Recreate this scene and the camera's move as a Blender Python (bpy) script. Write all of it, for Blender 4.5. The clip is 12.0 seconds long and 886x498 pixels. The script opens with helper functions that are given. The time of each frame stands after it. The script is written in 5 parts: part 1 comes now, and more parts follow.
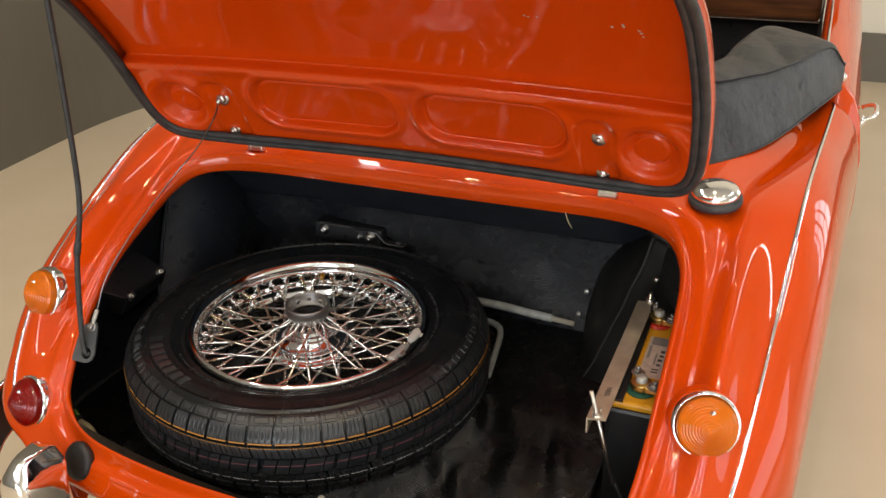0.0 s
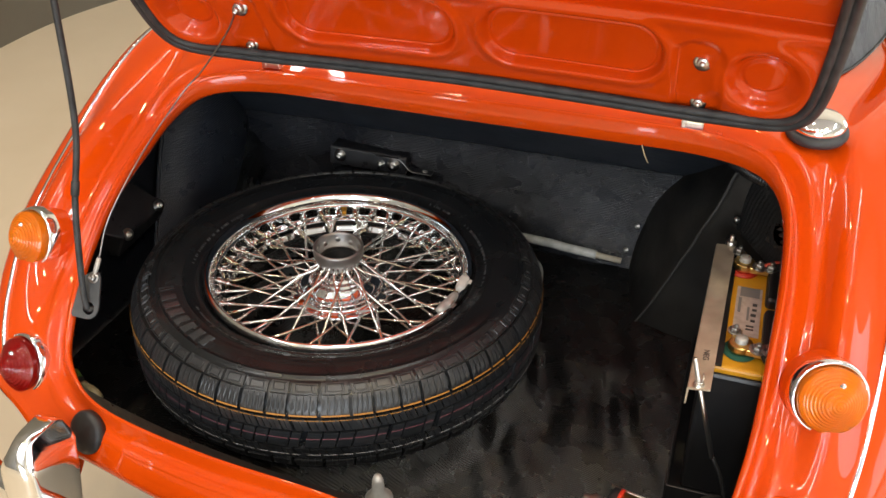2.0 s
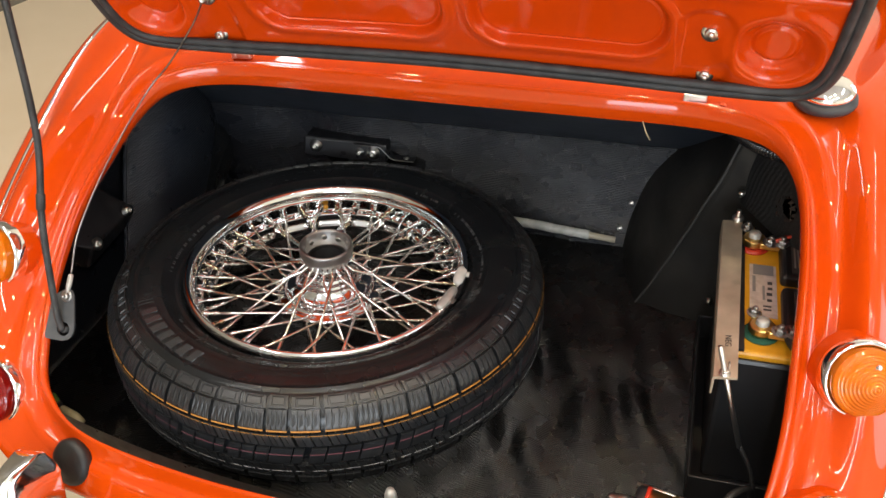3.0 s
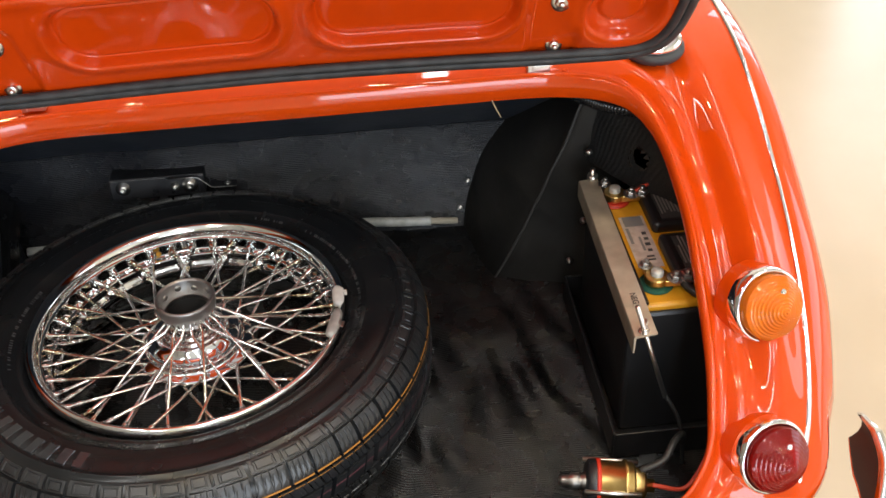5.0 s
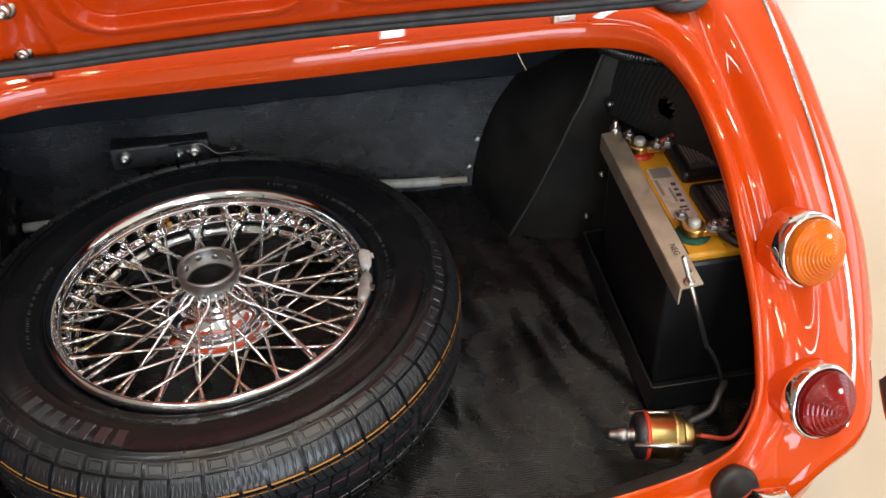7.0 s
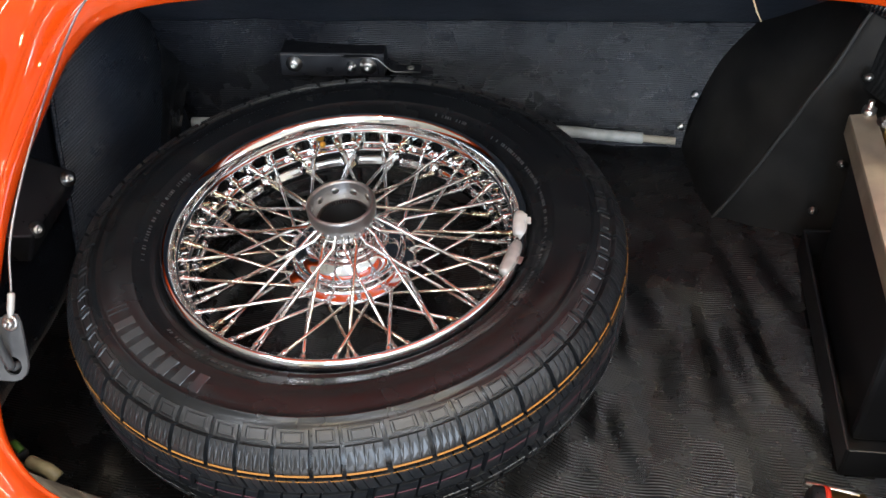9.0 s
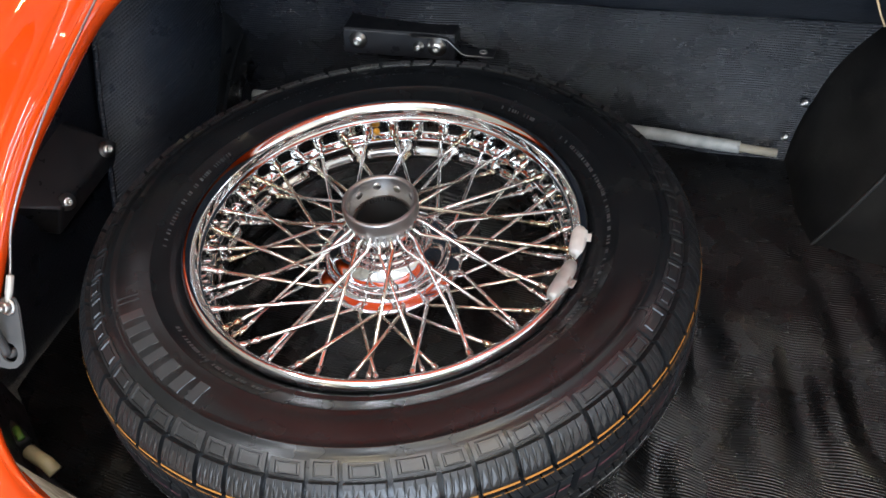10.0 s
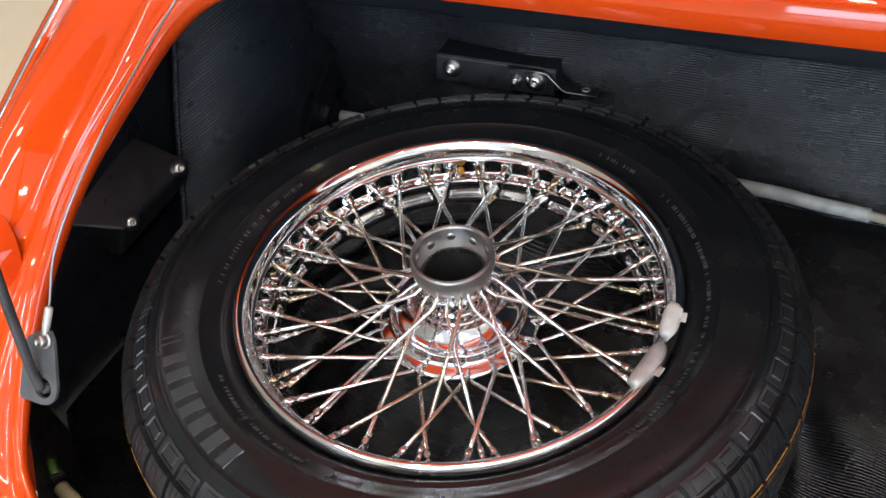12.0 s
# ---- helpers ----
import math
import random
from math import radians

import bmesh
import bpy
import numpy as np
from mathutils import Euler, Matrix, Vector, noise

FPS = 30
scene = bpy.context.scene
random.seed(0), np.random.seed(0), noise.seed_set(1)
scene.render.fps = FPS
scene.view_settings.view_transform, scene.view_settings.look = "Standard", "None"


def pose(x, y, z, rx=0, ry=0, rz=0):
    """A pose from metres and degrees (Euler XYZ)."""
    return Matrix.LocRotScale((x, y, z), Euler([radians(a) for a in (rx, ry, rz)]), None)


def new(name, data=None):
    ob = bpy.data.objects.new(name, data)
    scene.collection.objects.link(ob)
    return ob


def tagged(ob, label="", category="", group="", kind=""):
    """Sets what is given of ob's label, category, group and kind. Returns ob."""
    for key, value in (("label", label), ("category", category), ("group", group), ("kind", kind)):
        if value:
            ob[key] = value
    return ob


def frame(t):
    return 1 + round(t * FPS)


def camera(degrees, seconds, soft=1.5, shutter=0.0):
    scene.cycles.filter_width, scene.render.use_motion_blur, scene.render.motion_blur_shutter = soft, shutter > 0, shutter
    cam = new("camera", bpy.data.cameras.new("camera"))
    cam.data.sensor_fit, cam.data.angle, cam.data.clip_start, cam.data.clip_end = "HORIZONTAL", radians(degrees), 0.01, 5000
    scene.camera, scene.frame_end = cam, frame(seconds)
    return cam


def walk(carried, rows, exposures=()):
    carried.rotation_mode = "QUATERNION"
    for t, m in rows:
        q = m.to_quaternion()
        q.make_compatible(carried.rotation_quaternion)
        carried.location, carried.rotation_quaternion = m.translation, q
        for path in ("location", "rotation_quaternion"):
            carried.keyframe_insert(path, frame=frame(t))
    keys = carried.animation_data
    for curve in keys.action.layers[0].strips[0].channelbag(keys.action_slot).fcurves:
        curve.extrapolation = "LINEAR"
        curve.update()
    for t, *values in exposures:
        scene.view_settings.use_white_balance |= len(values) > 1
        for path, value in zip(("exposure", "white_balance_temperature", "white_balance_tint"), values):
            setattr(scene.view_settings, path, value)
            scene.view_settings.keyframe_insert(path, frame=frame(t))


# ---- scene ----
cam = camera(51.3, 12.0)
METRES, EYE, TILT, LEAN, TURN = 1.1385, 1.4737, -27.689, 1.910, 21.962
X0, Y0 = 0.5992, -1.3304
ROWS = [
    (0.0, 0.0, 0.0, 0.0, -0.0, 0.0, -0.0),
    (0.5, -0.0324, 0.0384, 0.0112, -0.68, -1.21, -0.43),
    (1.0, -0.068, 0.0859, 0.025, -1.36, -3.04, -0.64),
    (1.5, -0.1014, 0.1299, 0.0373, -2.08, -4.75, -0.53),
    (2.0, -0.1389, 0.1743, 0.0471, -3.24, -6.18, 0.01),
    (2.5, -0.1608, 0.2117, 0.0548, -4.31, -7.11, 1.11),
    (3.0, -0.1824, 0.2449, 0.0661, -6.31, -7.94, 2.99),
    (5.0, -0.3141, 0.3403, 0.1155, -24.22, -11.84, 13.07),
    (5.5, -0.3505, 0.3572, 0.1217, -27.66, -12.89, 14.38),
    (6.0, -0.3762, 0.3705, 0.1221, -29.36, -13.63, 15.11),
    (6.5, -0.3886, 0.3826, 0.1232, -29.36, -14.21, 15.08),
    (7.0, -0.386, 0.3992, 0.1234, -27.67, -14.74, 14.45),
    (7.5, -0.3732, 0.423, 0.1203, -24.95, -15.04, 13.29),
    (9.5, -0.2115, 0.5876, 0.1086, -6.74, -16.84, 7.26),
    (10.0, -0.1826, 0.6354, 0.1077, -3.46, -17.04, 6.03),
    (10.5, -0.167, 0.6695, 0.1107, -0.97, -17.02, 5.08),
    (11.0, -0.1589, 0.6961, 0.1168, 1.13, -16.84, 4.29),
    (11.5, -0.1566, 0.7129, 0.1218, 2.65, -16.54, 3.7),
    (12.0, -0.1556, 0.7266, 0.1253, 4.08, -16.11, 3.26),
]
walk(cam, [(t, pose(X0, Y0, EYE, TILT, LEAN, TURN) @ pose(METRES * x, METRES * y, METRES * z, 90 + pitch, roll, yaw)) for t, x, y, z, yaw, pitch, roll in ROWS], exposures=[(0, -0.64, 6500, 10), (1.0, -0.48, 6450, 10), (3.0, -0.08, 6350, 10), (6.5, -0.30, 6050, 10), (9.5, 0.32, 5650, 10), (12.0, 0.13, 5600, 10)])

# ---- world, lights, exposure ----
world = bpy.data.worlds.new("world")
scene.world = world
world.use_nodes = True
wn = world.node_tree.nodes
sky = wn.new("ShaderNodeTexSky")
sky.sky_type, sky.sun_disc, sky.sun_elevation, sky.sun_rotation = "NISHITA", False, radians(40), radians(120)
world.node_tree.links.new(sky.outputs["Color"], wn["Background"].inputs["Color"])
wn["Background"].inputs["Strength"].default_value = 0.1


def area_lamp(name, m, sx, sy, watts, colour):
    """A rectangular lamp that shines along its own -z."""
    data = bpy.data.lights.new(name, "AREA")
    data.shape, data.size, data.size_y, data.energy, data.color = "RECTANGLE", sx, sy, watts, colour
    ob = new(name, data)
    ob.matrix_world = m
    return ob


TUBE, COOL, GOLD = (1.0, 0.97, 0.93), (0.93, 0.97, 1.0), (1.0, 0.78, 0.45)
CEILING = 4.8
# rows of ceiling tubes, most of them behind the camera
for lx, ly, watts in ((-2.0, -1.6, 34), (-2.0, -4.6, 50), (0.4, -4.6, 60), (2.8, -4.6, 50), (2.8, -1.6, 34), (0.4, -7.2, 50), (-2.0, 1.8, 28), (2.8, 1.8, 28), (0.4, -1.6, 30)):
    area_lamp("ceiling_tube", pose(lx, ly, CEILING - 0.14), 0.12, 1.9, watts, TUBE)
# small warm spots
for lx, ly in ((-1.3, -3.0), (1.5, -3.2), (-1.2, 0.4), (1.7, 0.2), (-0.6, -1.2), (1.2, -0.9), (0.1, 1.5), (2.3, -2.2)):
    area_lamp("ceiling_spot", pose(lx, ly, CEILING - 0.2), 0.10, 0.10, 20, GOLD)
# added cool fill from behind the camera, standing before the closed south wall
area_lamp("added_cool_fill", pose(1.6, -9.3, 1.7, 90, 0, 0), 4.2, 2.8, 420, (0.82, 0.91, 1.0))
# the glazed door in the wall beside the car
area_lamp("door_daylight", pose(5.9, 0.1, 1.5, 0, 90, 0), 2.3, 3.8, 85, COOL)
# the glazed doors in the wall ahead of the car
area_lamp("glazed_door_daylight", pose(3.55, 3.80, 1.40, -90, 0, 0), 1.70, 2.20, 65, COOL)

# ---- materials ----


def material(name, base, rough=0.5, metal=0.0, coat=0.0, spec=0.5):
    m = bpy.data.materials.new(name)
    m.use_nodes = True
    p = m.node_tree.nodes["Principled BSDF"]
    p.inputs["Base Color"].default_value = (*base, 1)
    p.inputs["Roughness"].default_value = rough
    p.inputs["Metallic"].default_value = metal
    p.inputs["Coat Weight"].default_value = coat
    p.inputs["Coat Roughness"].default_value = 0.03
    p.inputs["Specular IOR Level"].default_value = spec
    return m


def tex(m, kind, **values):
    n = m.node_tree.nodes.new(kind)
    for key, value in values.items():
        n.inputs[key.replace("_", " ")].default_value = value
    return n


def coords(m, turn=(0, 0, 0), scale=(1, 1, 1)):
    """Object coordinates, turned and scaled."""
    c = m.node_tree.nodes.new("ShaderNodeTexCoord")
    g = m.node_tree.nodes.new("ShaderNodeMapping")
    g.inputs["Rotation"].default_value = [radians(a) for a in turn]
    g.inputs["Scale"].default_value = scale
    m.node_tree.links.new(c.outputs["Object"], g.inputs["Vector"])
    return g.outputs["Vector"]


def vary(m, scale, dark, light, detail=6.0, low=0.35, high=0.7, where=None):
    """Breaks up the base colour between two tones."""
    t = m.node_tree
    n = tex(m, "ShaderNodeTexNoise", Scale=scale, Detail=detail)
    r = t.nodes.new("ShaderNodeValToRGB")
    r.color_ramp.elements[0].position, r.color_ramp.elements[1].position = low, high
    r.color_ramp.elements[0].color, r.color_ramp.elements[1].color = (*dark, 1), (*light, 1)
    t.links.new(where or coords(m), n.inputs["Vector"])
    t.links.new(n.outputs["Fac"], r.inputs["Fac"])
    t.links.new(r.outputs["Color"], t.nodes["Principled BSDF"].inputs["Base Color"])
    return n


def rough_vary(m, scale, low, high, where=None):
    t = m.node_tree
    n = tex(m, "ShaderNodeTexNoise", Scale=scale, Detail=5.0)
    r = t.nodes.new("ShaderNodeMapRange")
    r.inputs["From Min"].default_value, r.inputs["From Max"].default_value = 0.3, 0.7
    r.inputs["To Min"].default_value, r.inputs["To Max"].default_value = low, high
    t.links.new(where or coords(m), n.inputs["Vector"])
    t.links.new(n.outputs["Fac"], r.inputs["Value"])
    t.links.new(r.outputs["Result"], t.nodes["Principled BSDF"].inputs["Roughness"])


def bump(m, heights, distance=0.001, strength=1.0):
    """Adds up height outputs [(output, weight)] into one bump."""
    t = m.node_tree
    total = None
    for out, weight in heights:
        k = t.nodes.new("ShaderNodeMath")
        k.operation = "MULTIPLY_ADD"
        t.links.new(out, k.inputs[0])
        k.inputs[1].default_value = weight
        if total:
            t.links.new(total, k.inputs[2])
        else:
            k.inputs[2].default_value = 0
        total = k.outputs[0]
    b = t.nodes.new("ShaderNodeBump")
    b.inputs["Distance"].default_value, b.inputs["Strength"].default_value = distance, strength
    t.links.new(total, b.inputs["Height"])
    t.links.new(b.outputs["Normal"], t.nodes["Principled BSDF"].inputs["Normal"])


def noise_out(m, scale, detail=4.0, where=None):
    n = tex(m, "ShaderNodeTexNoise", Scale=scale, Detail=detail)
    m.node_tree.links.new(where or coords(m), n.inputs["Vector"])
    return n.outputs["Fac"]


def ribs_out(m, scale, turn, distortion=0.6, axis="X"):
    n = tex(m, "ShaderNodeTexWave", Scale=scale, Distortion=distortion, Detail=2.0, Detail_Scale=1.5)
    n.wave_type, n.bands_direction, n.wave_profile = "BANDS", axis, "SIN"
    m.node_tree.links.new(coords(m, turn), n.inputs["Vector"])
    return n.outputs["Fac"]


PAINT = material("orange_red_paint", (0.60, 0.058, 0.0016), 0.45, 0, 1.0, 0.0)
vary(PAINT, 7, (0.58, 0.055, 0.0014), (0.62, 0.061, 0.0019))
bump(PAINT, [(noise_out(PAINT, 14, 1), 1.0), (noise_out(PAINT, 500, 2), 0.02)], 0.0006, 0.10)
LID_PAINT = material("duller_lid_paint", (0.60, 0.053, 0.0016), 0.45, 0, 1.0, 0.0)
LID_PAINT.node_tree.nodes["Principled BSDF"].inputs["Coat Roughness"].default_value = 0.05
vary(LID_PAINT, 7, (0.58, 0.050, 0.0014), (0.62, 0.056, 0.0019))
CHROME = material("chrome", (0.92, 0.92, 0.92), 0.06, 1)
rough_vary(CHROME, 60, 0.03, 0.12)
HUB_CHROME = material("hub_chrome", (0.82, 0.83, 0.84), 0.09, 1)


def worn_metal(name, fresh, worn, rough, share):
    """Plated wire: some pieces duller than others, each with flecks along it."""
    m = material(name, fresh, rough, 1)
    t = m.node_tree
    info = t.nodes.new("ShaderNodeObjectInfo")
    flecks = tex(m, "ShaderNodeTexNoise", Scale=45, Detail=4.0)
    t.links.new(coords(m), flecks.inputs["Vector"])
    add = t.nodes.new("ShaderNodeMath")
    add.operation = "MULTIPLY_ADD"
    t.links.new(flecks.outputs["Fac"], add.inputs[0])
    add.inputs[1].default_value = 0.5
    t.links.new(info.outputs["Random"], add.inputs[2])
    r = t.nodes.new("ShaderNodeValToRGB")
    r.color_ramp.elements[0].position, r.color_ramp.elements[1].position = share, share + 0.5
    r.color_ramp.elements[0].color, r.color_ramp.elements[1].color = (*fresh, 1), (*worn, 1)
    t.links.new(add.outputs[0], r.inputs["Fac"])
    t.links.new(r.outputs["Color"], t.nodes["Principled BSDF"].inputs["Base Color"])
    return m


SPOKE = worn_metal("worn_chrome_wire", (0.95, 0.95, 0.94), (0.70, 0.65, 0.54), 0.17, 0.8)
NIPPLE = worn_metal("plated_nipple", (0.88, 0.87, 0.85), (0.66, 0.58, 0.40), 0.10, 0.75)
STEEL = material("dull_steel", (0.36, 0.35, 0.34), 0.36, 1)
rough_vary(STEEL, 90, 0.28, 0.5)
PLATE_GREY = material("grey_painted_steel", (0.075, 0.078, 0.083), 0.42)
vary(PLATE_GREY, 40, (0.060, 0.062, 0.066), (0.090, 0.093, 0.098))
ZINC = material("bright_zinc", (0.62, 0.61, 0.58), 0.3, 1)
LEAD = material("grey_lead", (0.50, 0.50, 0.48), 0.5, 0.5)
vary(LEAD, 70, (0.42, 0.42, 0.40), (0.56, 0.56, 0.53))
RUBBER = material("black_rubber", (0.016, 0.016, 0.016), 0.5)
rough_vary(RUBBER, 40, 0.38, 0.62)
SEAL = material("weathered_seal_rubber", (0.028, 0.030, 0.033), 0.55)
vary(SEAL, 45, (0.018, 0.019, 0.021), (0.045, 0.047, 0.05))
TYRE = material("tyre_rubber", (0.016, 0.015, 0.014), 0.42, 0, 0, 0.42)
vary(TYRE, 14, (0.0075, 0.0085, 0.0098), (0.0115, 0.0125, 0.014))
rough_vary(TYRE, 25, 0.20, 0.30)
# moulded marks: coloured paler than the tyre to hold the sheen they catch
LETTER_RUBBER = material("moulded_letter_rubber", (0.05, 0.05, 0.052), 0.3)
MARK_RUBBER = material("polished_mark_painted_sheen", (0.028, 0.030, 0.034), 0.14, 0, 0, 0.8)
WEIGHT_WHITE = material("pale_weight_coating", (0.55, 0.55, 0.54), 0.5)
vary(WEIGHT_WHITE, 60, (0.50, 0.50, 0.49), (0.62, 0.62, 0.60))
TREAD = material("tread_rubber", (0.020, 0.020, 0.021), 0.36, 0, 0, 0.7)
vary(TREAD, 60, (0.010, 0.011, 0.0125), (0.018, 0.019, 0.021))
ORANGE_LINE = material("orange_line", (0.40, 0.175, 0.03), 0.6)
PINK_LINE = material("pink_line", (0.20, 0.07, 0.085), 0.6)
WHITE_LINE = material("white_line", (0.48, 0.48, 0.48), 0.6)
BLACK_PAINT = material("black_paint", (0.016, 0.016, 0.018), 0.35)
rough_vary(BLACK_PAINT, 50, 0.25, 0.5)


def vinyl(name, turn, axis="X", pitch=66, base=(0.03, 0.033, 0.04), gloss=(0.24, 0.46), rib=0.75, grain=0.9, spec=0.5):
    m = material(name, base, 0.42, spec=spec)
    vary(m, 9, tuple(0.85 * c for c in base), tuple(1.2 * c for c in base))
    rough_vary(m, 28, *gloss)
    bump(m, [(ribs_out(m, pitch, turn, 0.35, axis), rib), (noise_out(m, 330, 3), grain), (noise_out(m, 40, 3), 0.45)], 0.0010, 1.0)
    return m


MAT_VINYL = vinyl("ribbed_mat_vinyl", (0, 0, 6), "Y", 92, (0.0045, 0.0045, 0.0047), (0.20, 0.34), 0.75, 0.6, 0.46)
WALL_VINYL = vinyl("ribbed_bulkhead_vinyl", (0, 0, 0), "Z", 86, (0.014, 0.0152, 0.0195), (0.20, 0.33), 1.1, 1.0)
SIDE_VINYL = vinyl("ribbed_side_vinyl", (0, 0, 0), "Y", 66, (0.010, 0.012, 0.017), (0.24, 0.46), 0.12)
ARCH_VINYL = vinyl("ribbed_arch_vinyl", (0, 30, 0), "Z", 86, (0.022, 0.027, 0.038), (0.24, 0.42), 0.6, 1.0)
TRIM_VINYL = vinyl("ribbed_trim_vinyl", (0, 0, 35), "Y", 110, (0.014, 0.0145, 0.015), (0.32, 0.55), 0.35)
BOARD = material("black_trim_board", (0.018, 0.018, 0.018), 0.45)
vary(BOARD, 10, (0.009, 0.0088, 0.0085), (0.024, 0.0225, 0.020), 10)
rough_vary(BOARD, 11, 0.34, 0.65)
bump(BOARD, [(noise_out(BOARD, 30, 6), 1.0), (noise_out(BOARD, 300, 4), 0.25)], 0.0015, 0.6)
TOP_VINYL = material("smooth_black_vinyl", (0.022, 0.026, 0.034), 0.36)
vary(TOP_VINYL, 20, (0.015, 0.018, 0.024), (0.025, 0.029, 0.038))
bump(TOP_VINYL, [(noise_out(TOP_VINYL, 300, 4), 0.5), (noise_out(TOP_VINYL, 25, 3), 1.5)], 0.001, 0.8)
HOOD_CLOTH = material("grey_hood_vinyl", (0.02, 0.022, 0.028), 0.32)
vary(HOOD_CLOTH, 11, (0.013, 0.015, 0.019), (0.022, 0.025, 0.032))
bump(HOOD_CLOTH, [(noise_out(HOOD_CLOTH, 600, 2), 0.3), (noise_out(HOOD_CLOTH, 14, 4), 3.0)], 0.006, 0.8)
WALL_GREY = material("olive_grey_wall_paint", (0.13, 0.12, 0.095), 0.6)
vary(WALL_GREY, 1.2, (0.115, 0.105, 0.084), (0.145, 0.133, 0.106))
WALL_CREAM = material("cream_wall_paint", (0.74, 0.70, 0.60), 0.6)
vary(WALL_CREAM, 1.5, (0.70, 0.66, 0.57), (0.77, 0.73, 0.63))
FLOOR_PAINT = material("beige_floor_paint", (0.60, 0.48, 0.33), 0.28)
vary(FLOOR_PAINT, 4, (0.595, 0.498, 0.365), (0.625, 0.528, 0.395), 10)
CEILING_PAINT = material("grey_ceiling_paint", (0.62, 0.63, 0.65), 0.7)
vary(CEILING_PAINT, 2, (0.60, 0.61, 0.63), (0.64, 0.65, 0.67))
WOOD = material("dark_walnut", (0.10, 0.035, 0.012), 0.3, 0, 0.5)
vary(WOOD, 6, (0.05, 0.018, 0.007), (0.15, 0.055, 0.02), where=coords(WOOD, (0, 0, 0), (1, 6, 9)))
YELLOW = material("yellow_plastic", (0.60, 0.28, 0.01), 0.4)
vary(YELLOW, 30, (0.52, 0.24, 0.008), (0.64, 0.31, 0.012))
RED_PLASTIC = material("red_plastic", (0.55, 0.035, 0.015), 0.4)
GREEN_PAD = material("green_felt", (0.012, 0.07, 0.04), 0.9)
PAPER = material("label_paper", (0.50, 0.41, 0.35), 0.6)
vary(PAPER, 120, (0.42, 0.34, 0.29), (0.55, 0.46, 0.40))
INK = material("label_ink", (0.05, 0.045, 0.045), 0.6)
GREY_INK = material("pale_print", (0.20, 0.19, 0.18), 0.6)
BRASS = material("gold_passivated_steel", (0.72, 0.50, 0.16), 0.3, 1)
vary(BRASS, 40, (0.55, 0.36, 0.11), (0.80, 0.60, 0.24))
ALLOY = material("scuffed_aluminium", (0.66, 0.59, 0.46), 0.38, 0.75)
vary(ALLOY, 25, (0.54, 0.48, 0.37), (0.74, 0.67, 0.54))
rough_vary(ALLOY, 70, 0.28, 0.5)
GREY_TUBE = material("pale_grey_painted_tube", (0.42, 0.43, 0.41), 0.5)
vary(GREY_TUBE, 60, (0.33, 0.34, 0.32), (0.50, 0.51, 0.49))
# deep shade inside the hub's bore, painted as a flat black
BORE_SHADE = material("painted_bore_shade", (0.006, 0.006, 0.006), 0.6)
PLASTIC = material("black_plastic", (0.012, 0.012, 0.013), 0.38)
WIRE_RED = material("faded_red_wire", (0.42, 0.045, 0.02), 0.5)
STRAW = material("pale_thread", (0.45, 0.36, 0.22), 0.8)


def lens_glass(name, colour, clear):
    """Clear moulded plastic, stained through."""
    m = material(name, colour, 0.05, 0, 0.0, 0.5)
    p = m.node_tree.nodes["Principled BSDF"]
    p.inputs["Transmission Weight"].default_value = clear
    p.inputs["IOR"].default_value = 1.45
    return m


AMBER = lens_glass("amber_plastic", (1.0, 0.27, 0.002), 0.62)
REDLENS = lens_glass("ruby_plastic", (0.42, 0.007, 0.005), 0.75)
# the lens-coloured light is put into the tint of reflector and bulb
AMBER_BACK = material("amber_lit_reflector", (0.95, 0.62, 0.10), 0.5, 0.25)
RED_BACK = material("red_lit_reflector", (0.60, 0.08, 0.06), 0.35, 0.4)

# ---- mesh helpers ----


def part(name, bm, mat, parent=None, label="", smooth=True):
    """Links a bmesh as one mesh object."""
    bmesh.ops.recalc_face_normals(bm, faces=bm.faces)
    me = bpy.data.meshes.new(name)
    bm.to_mesh(me)
    bm.free()
    return part_of(name, me, mat, parent, label, smooth)


def part_of(name, me, mat, parent=None, label="", smooth=True):
    if smooth:
        me.shade_smooth()
    if mat and not me.materials:
        me.materials.append(mat)
    ob = new(name, me)
    if parent:
        ob.parent = parent
    return tagged(ob, label)


def soften(ob, width, segments=2, angle=35):
    b = ob.modifiers.new("bevel", "BEVEL")
    b.width, b.segments, b.limit_method, b.angle_limit = width, segments, "ANGLE", radians(angle)
    w = ob.modifiers.new("normals", "WEIGHTED_NORMAL")
    w.keep_sharp = True
    return ob


def thing(name, label, category, group="", m=Matrix()):
    ob = new(name)
    ob.empty_display_size = 0.05
    ob.matrix_world = m
    return tagged(ob, label, category, group)


def box(bm, size, at=(0, 0, 0), m=None):
    r = bmesh.ops.create_cube(bm, size=1)
    bmesh.ops.transform(bm, verts=r["verts"], matrix=(m or Matrix()) @ Matrix.Translation(at) @ Matrix.Diagonal((*size, 1)))
    return bm


def rod_mesh(bm, a, b, r0, r1=None, seg=12, caps=True):
    a, b = Vector(a), Vector(b)
    d = b - a
    m = Matrix.Translation((a + b) / 2) @ d.to_track_quat("Z", "Y").to_matrix().to_4x4()
    bmesh.ops.create_cone(bm, cap_ends=caps, segments=seg, radius1=r0, radius2=r0 if r1 is None else r1, depth=d.length, matrix=m)
    return bm


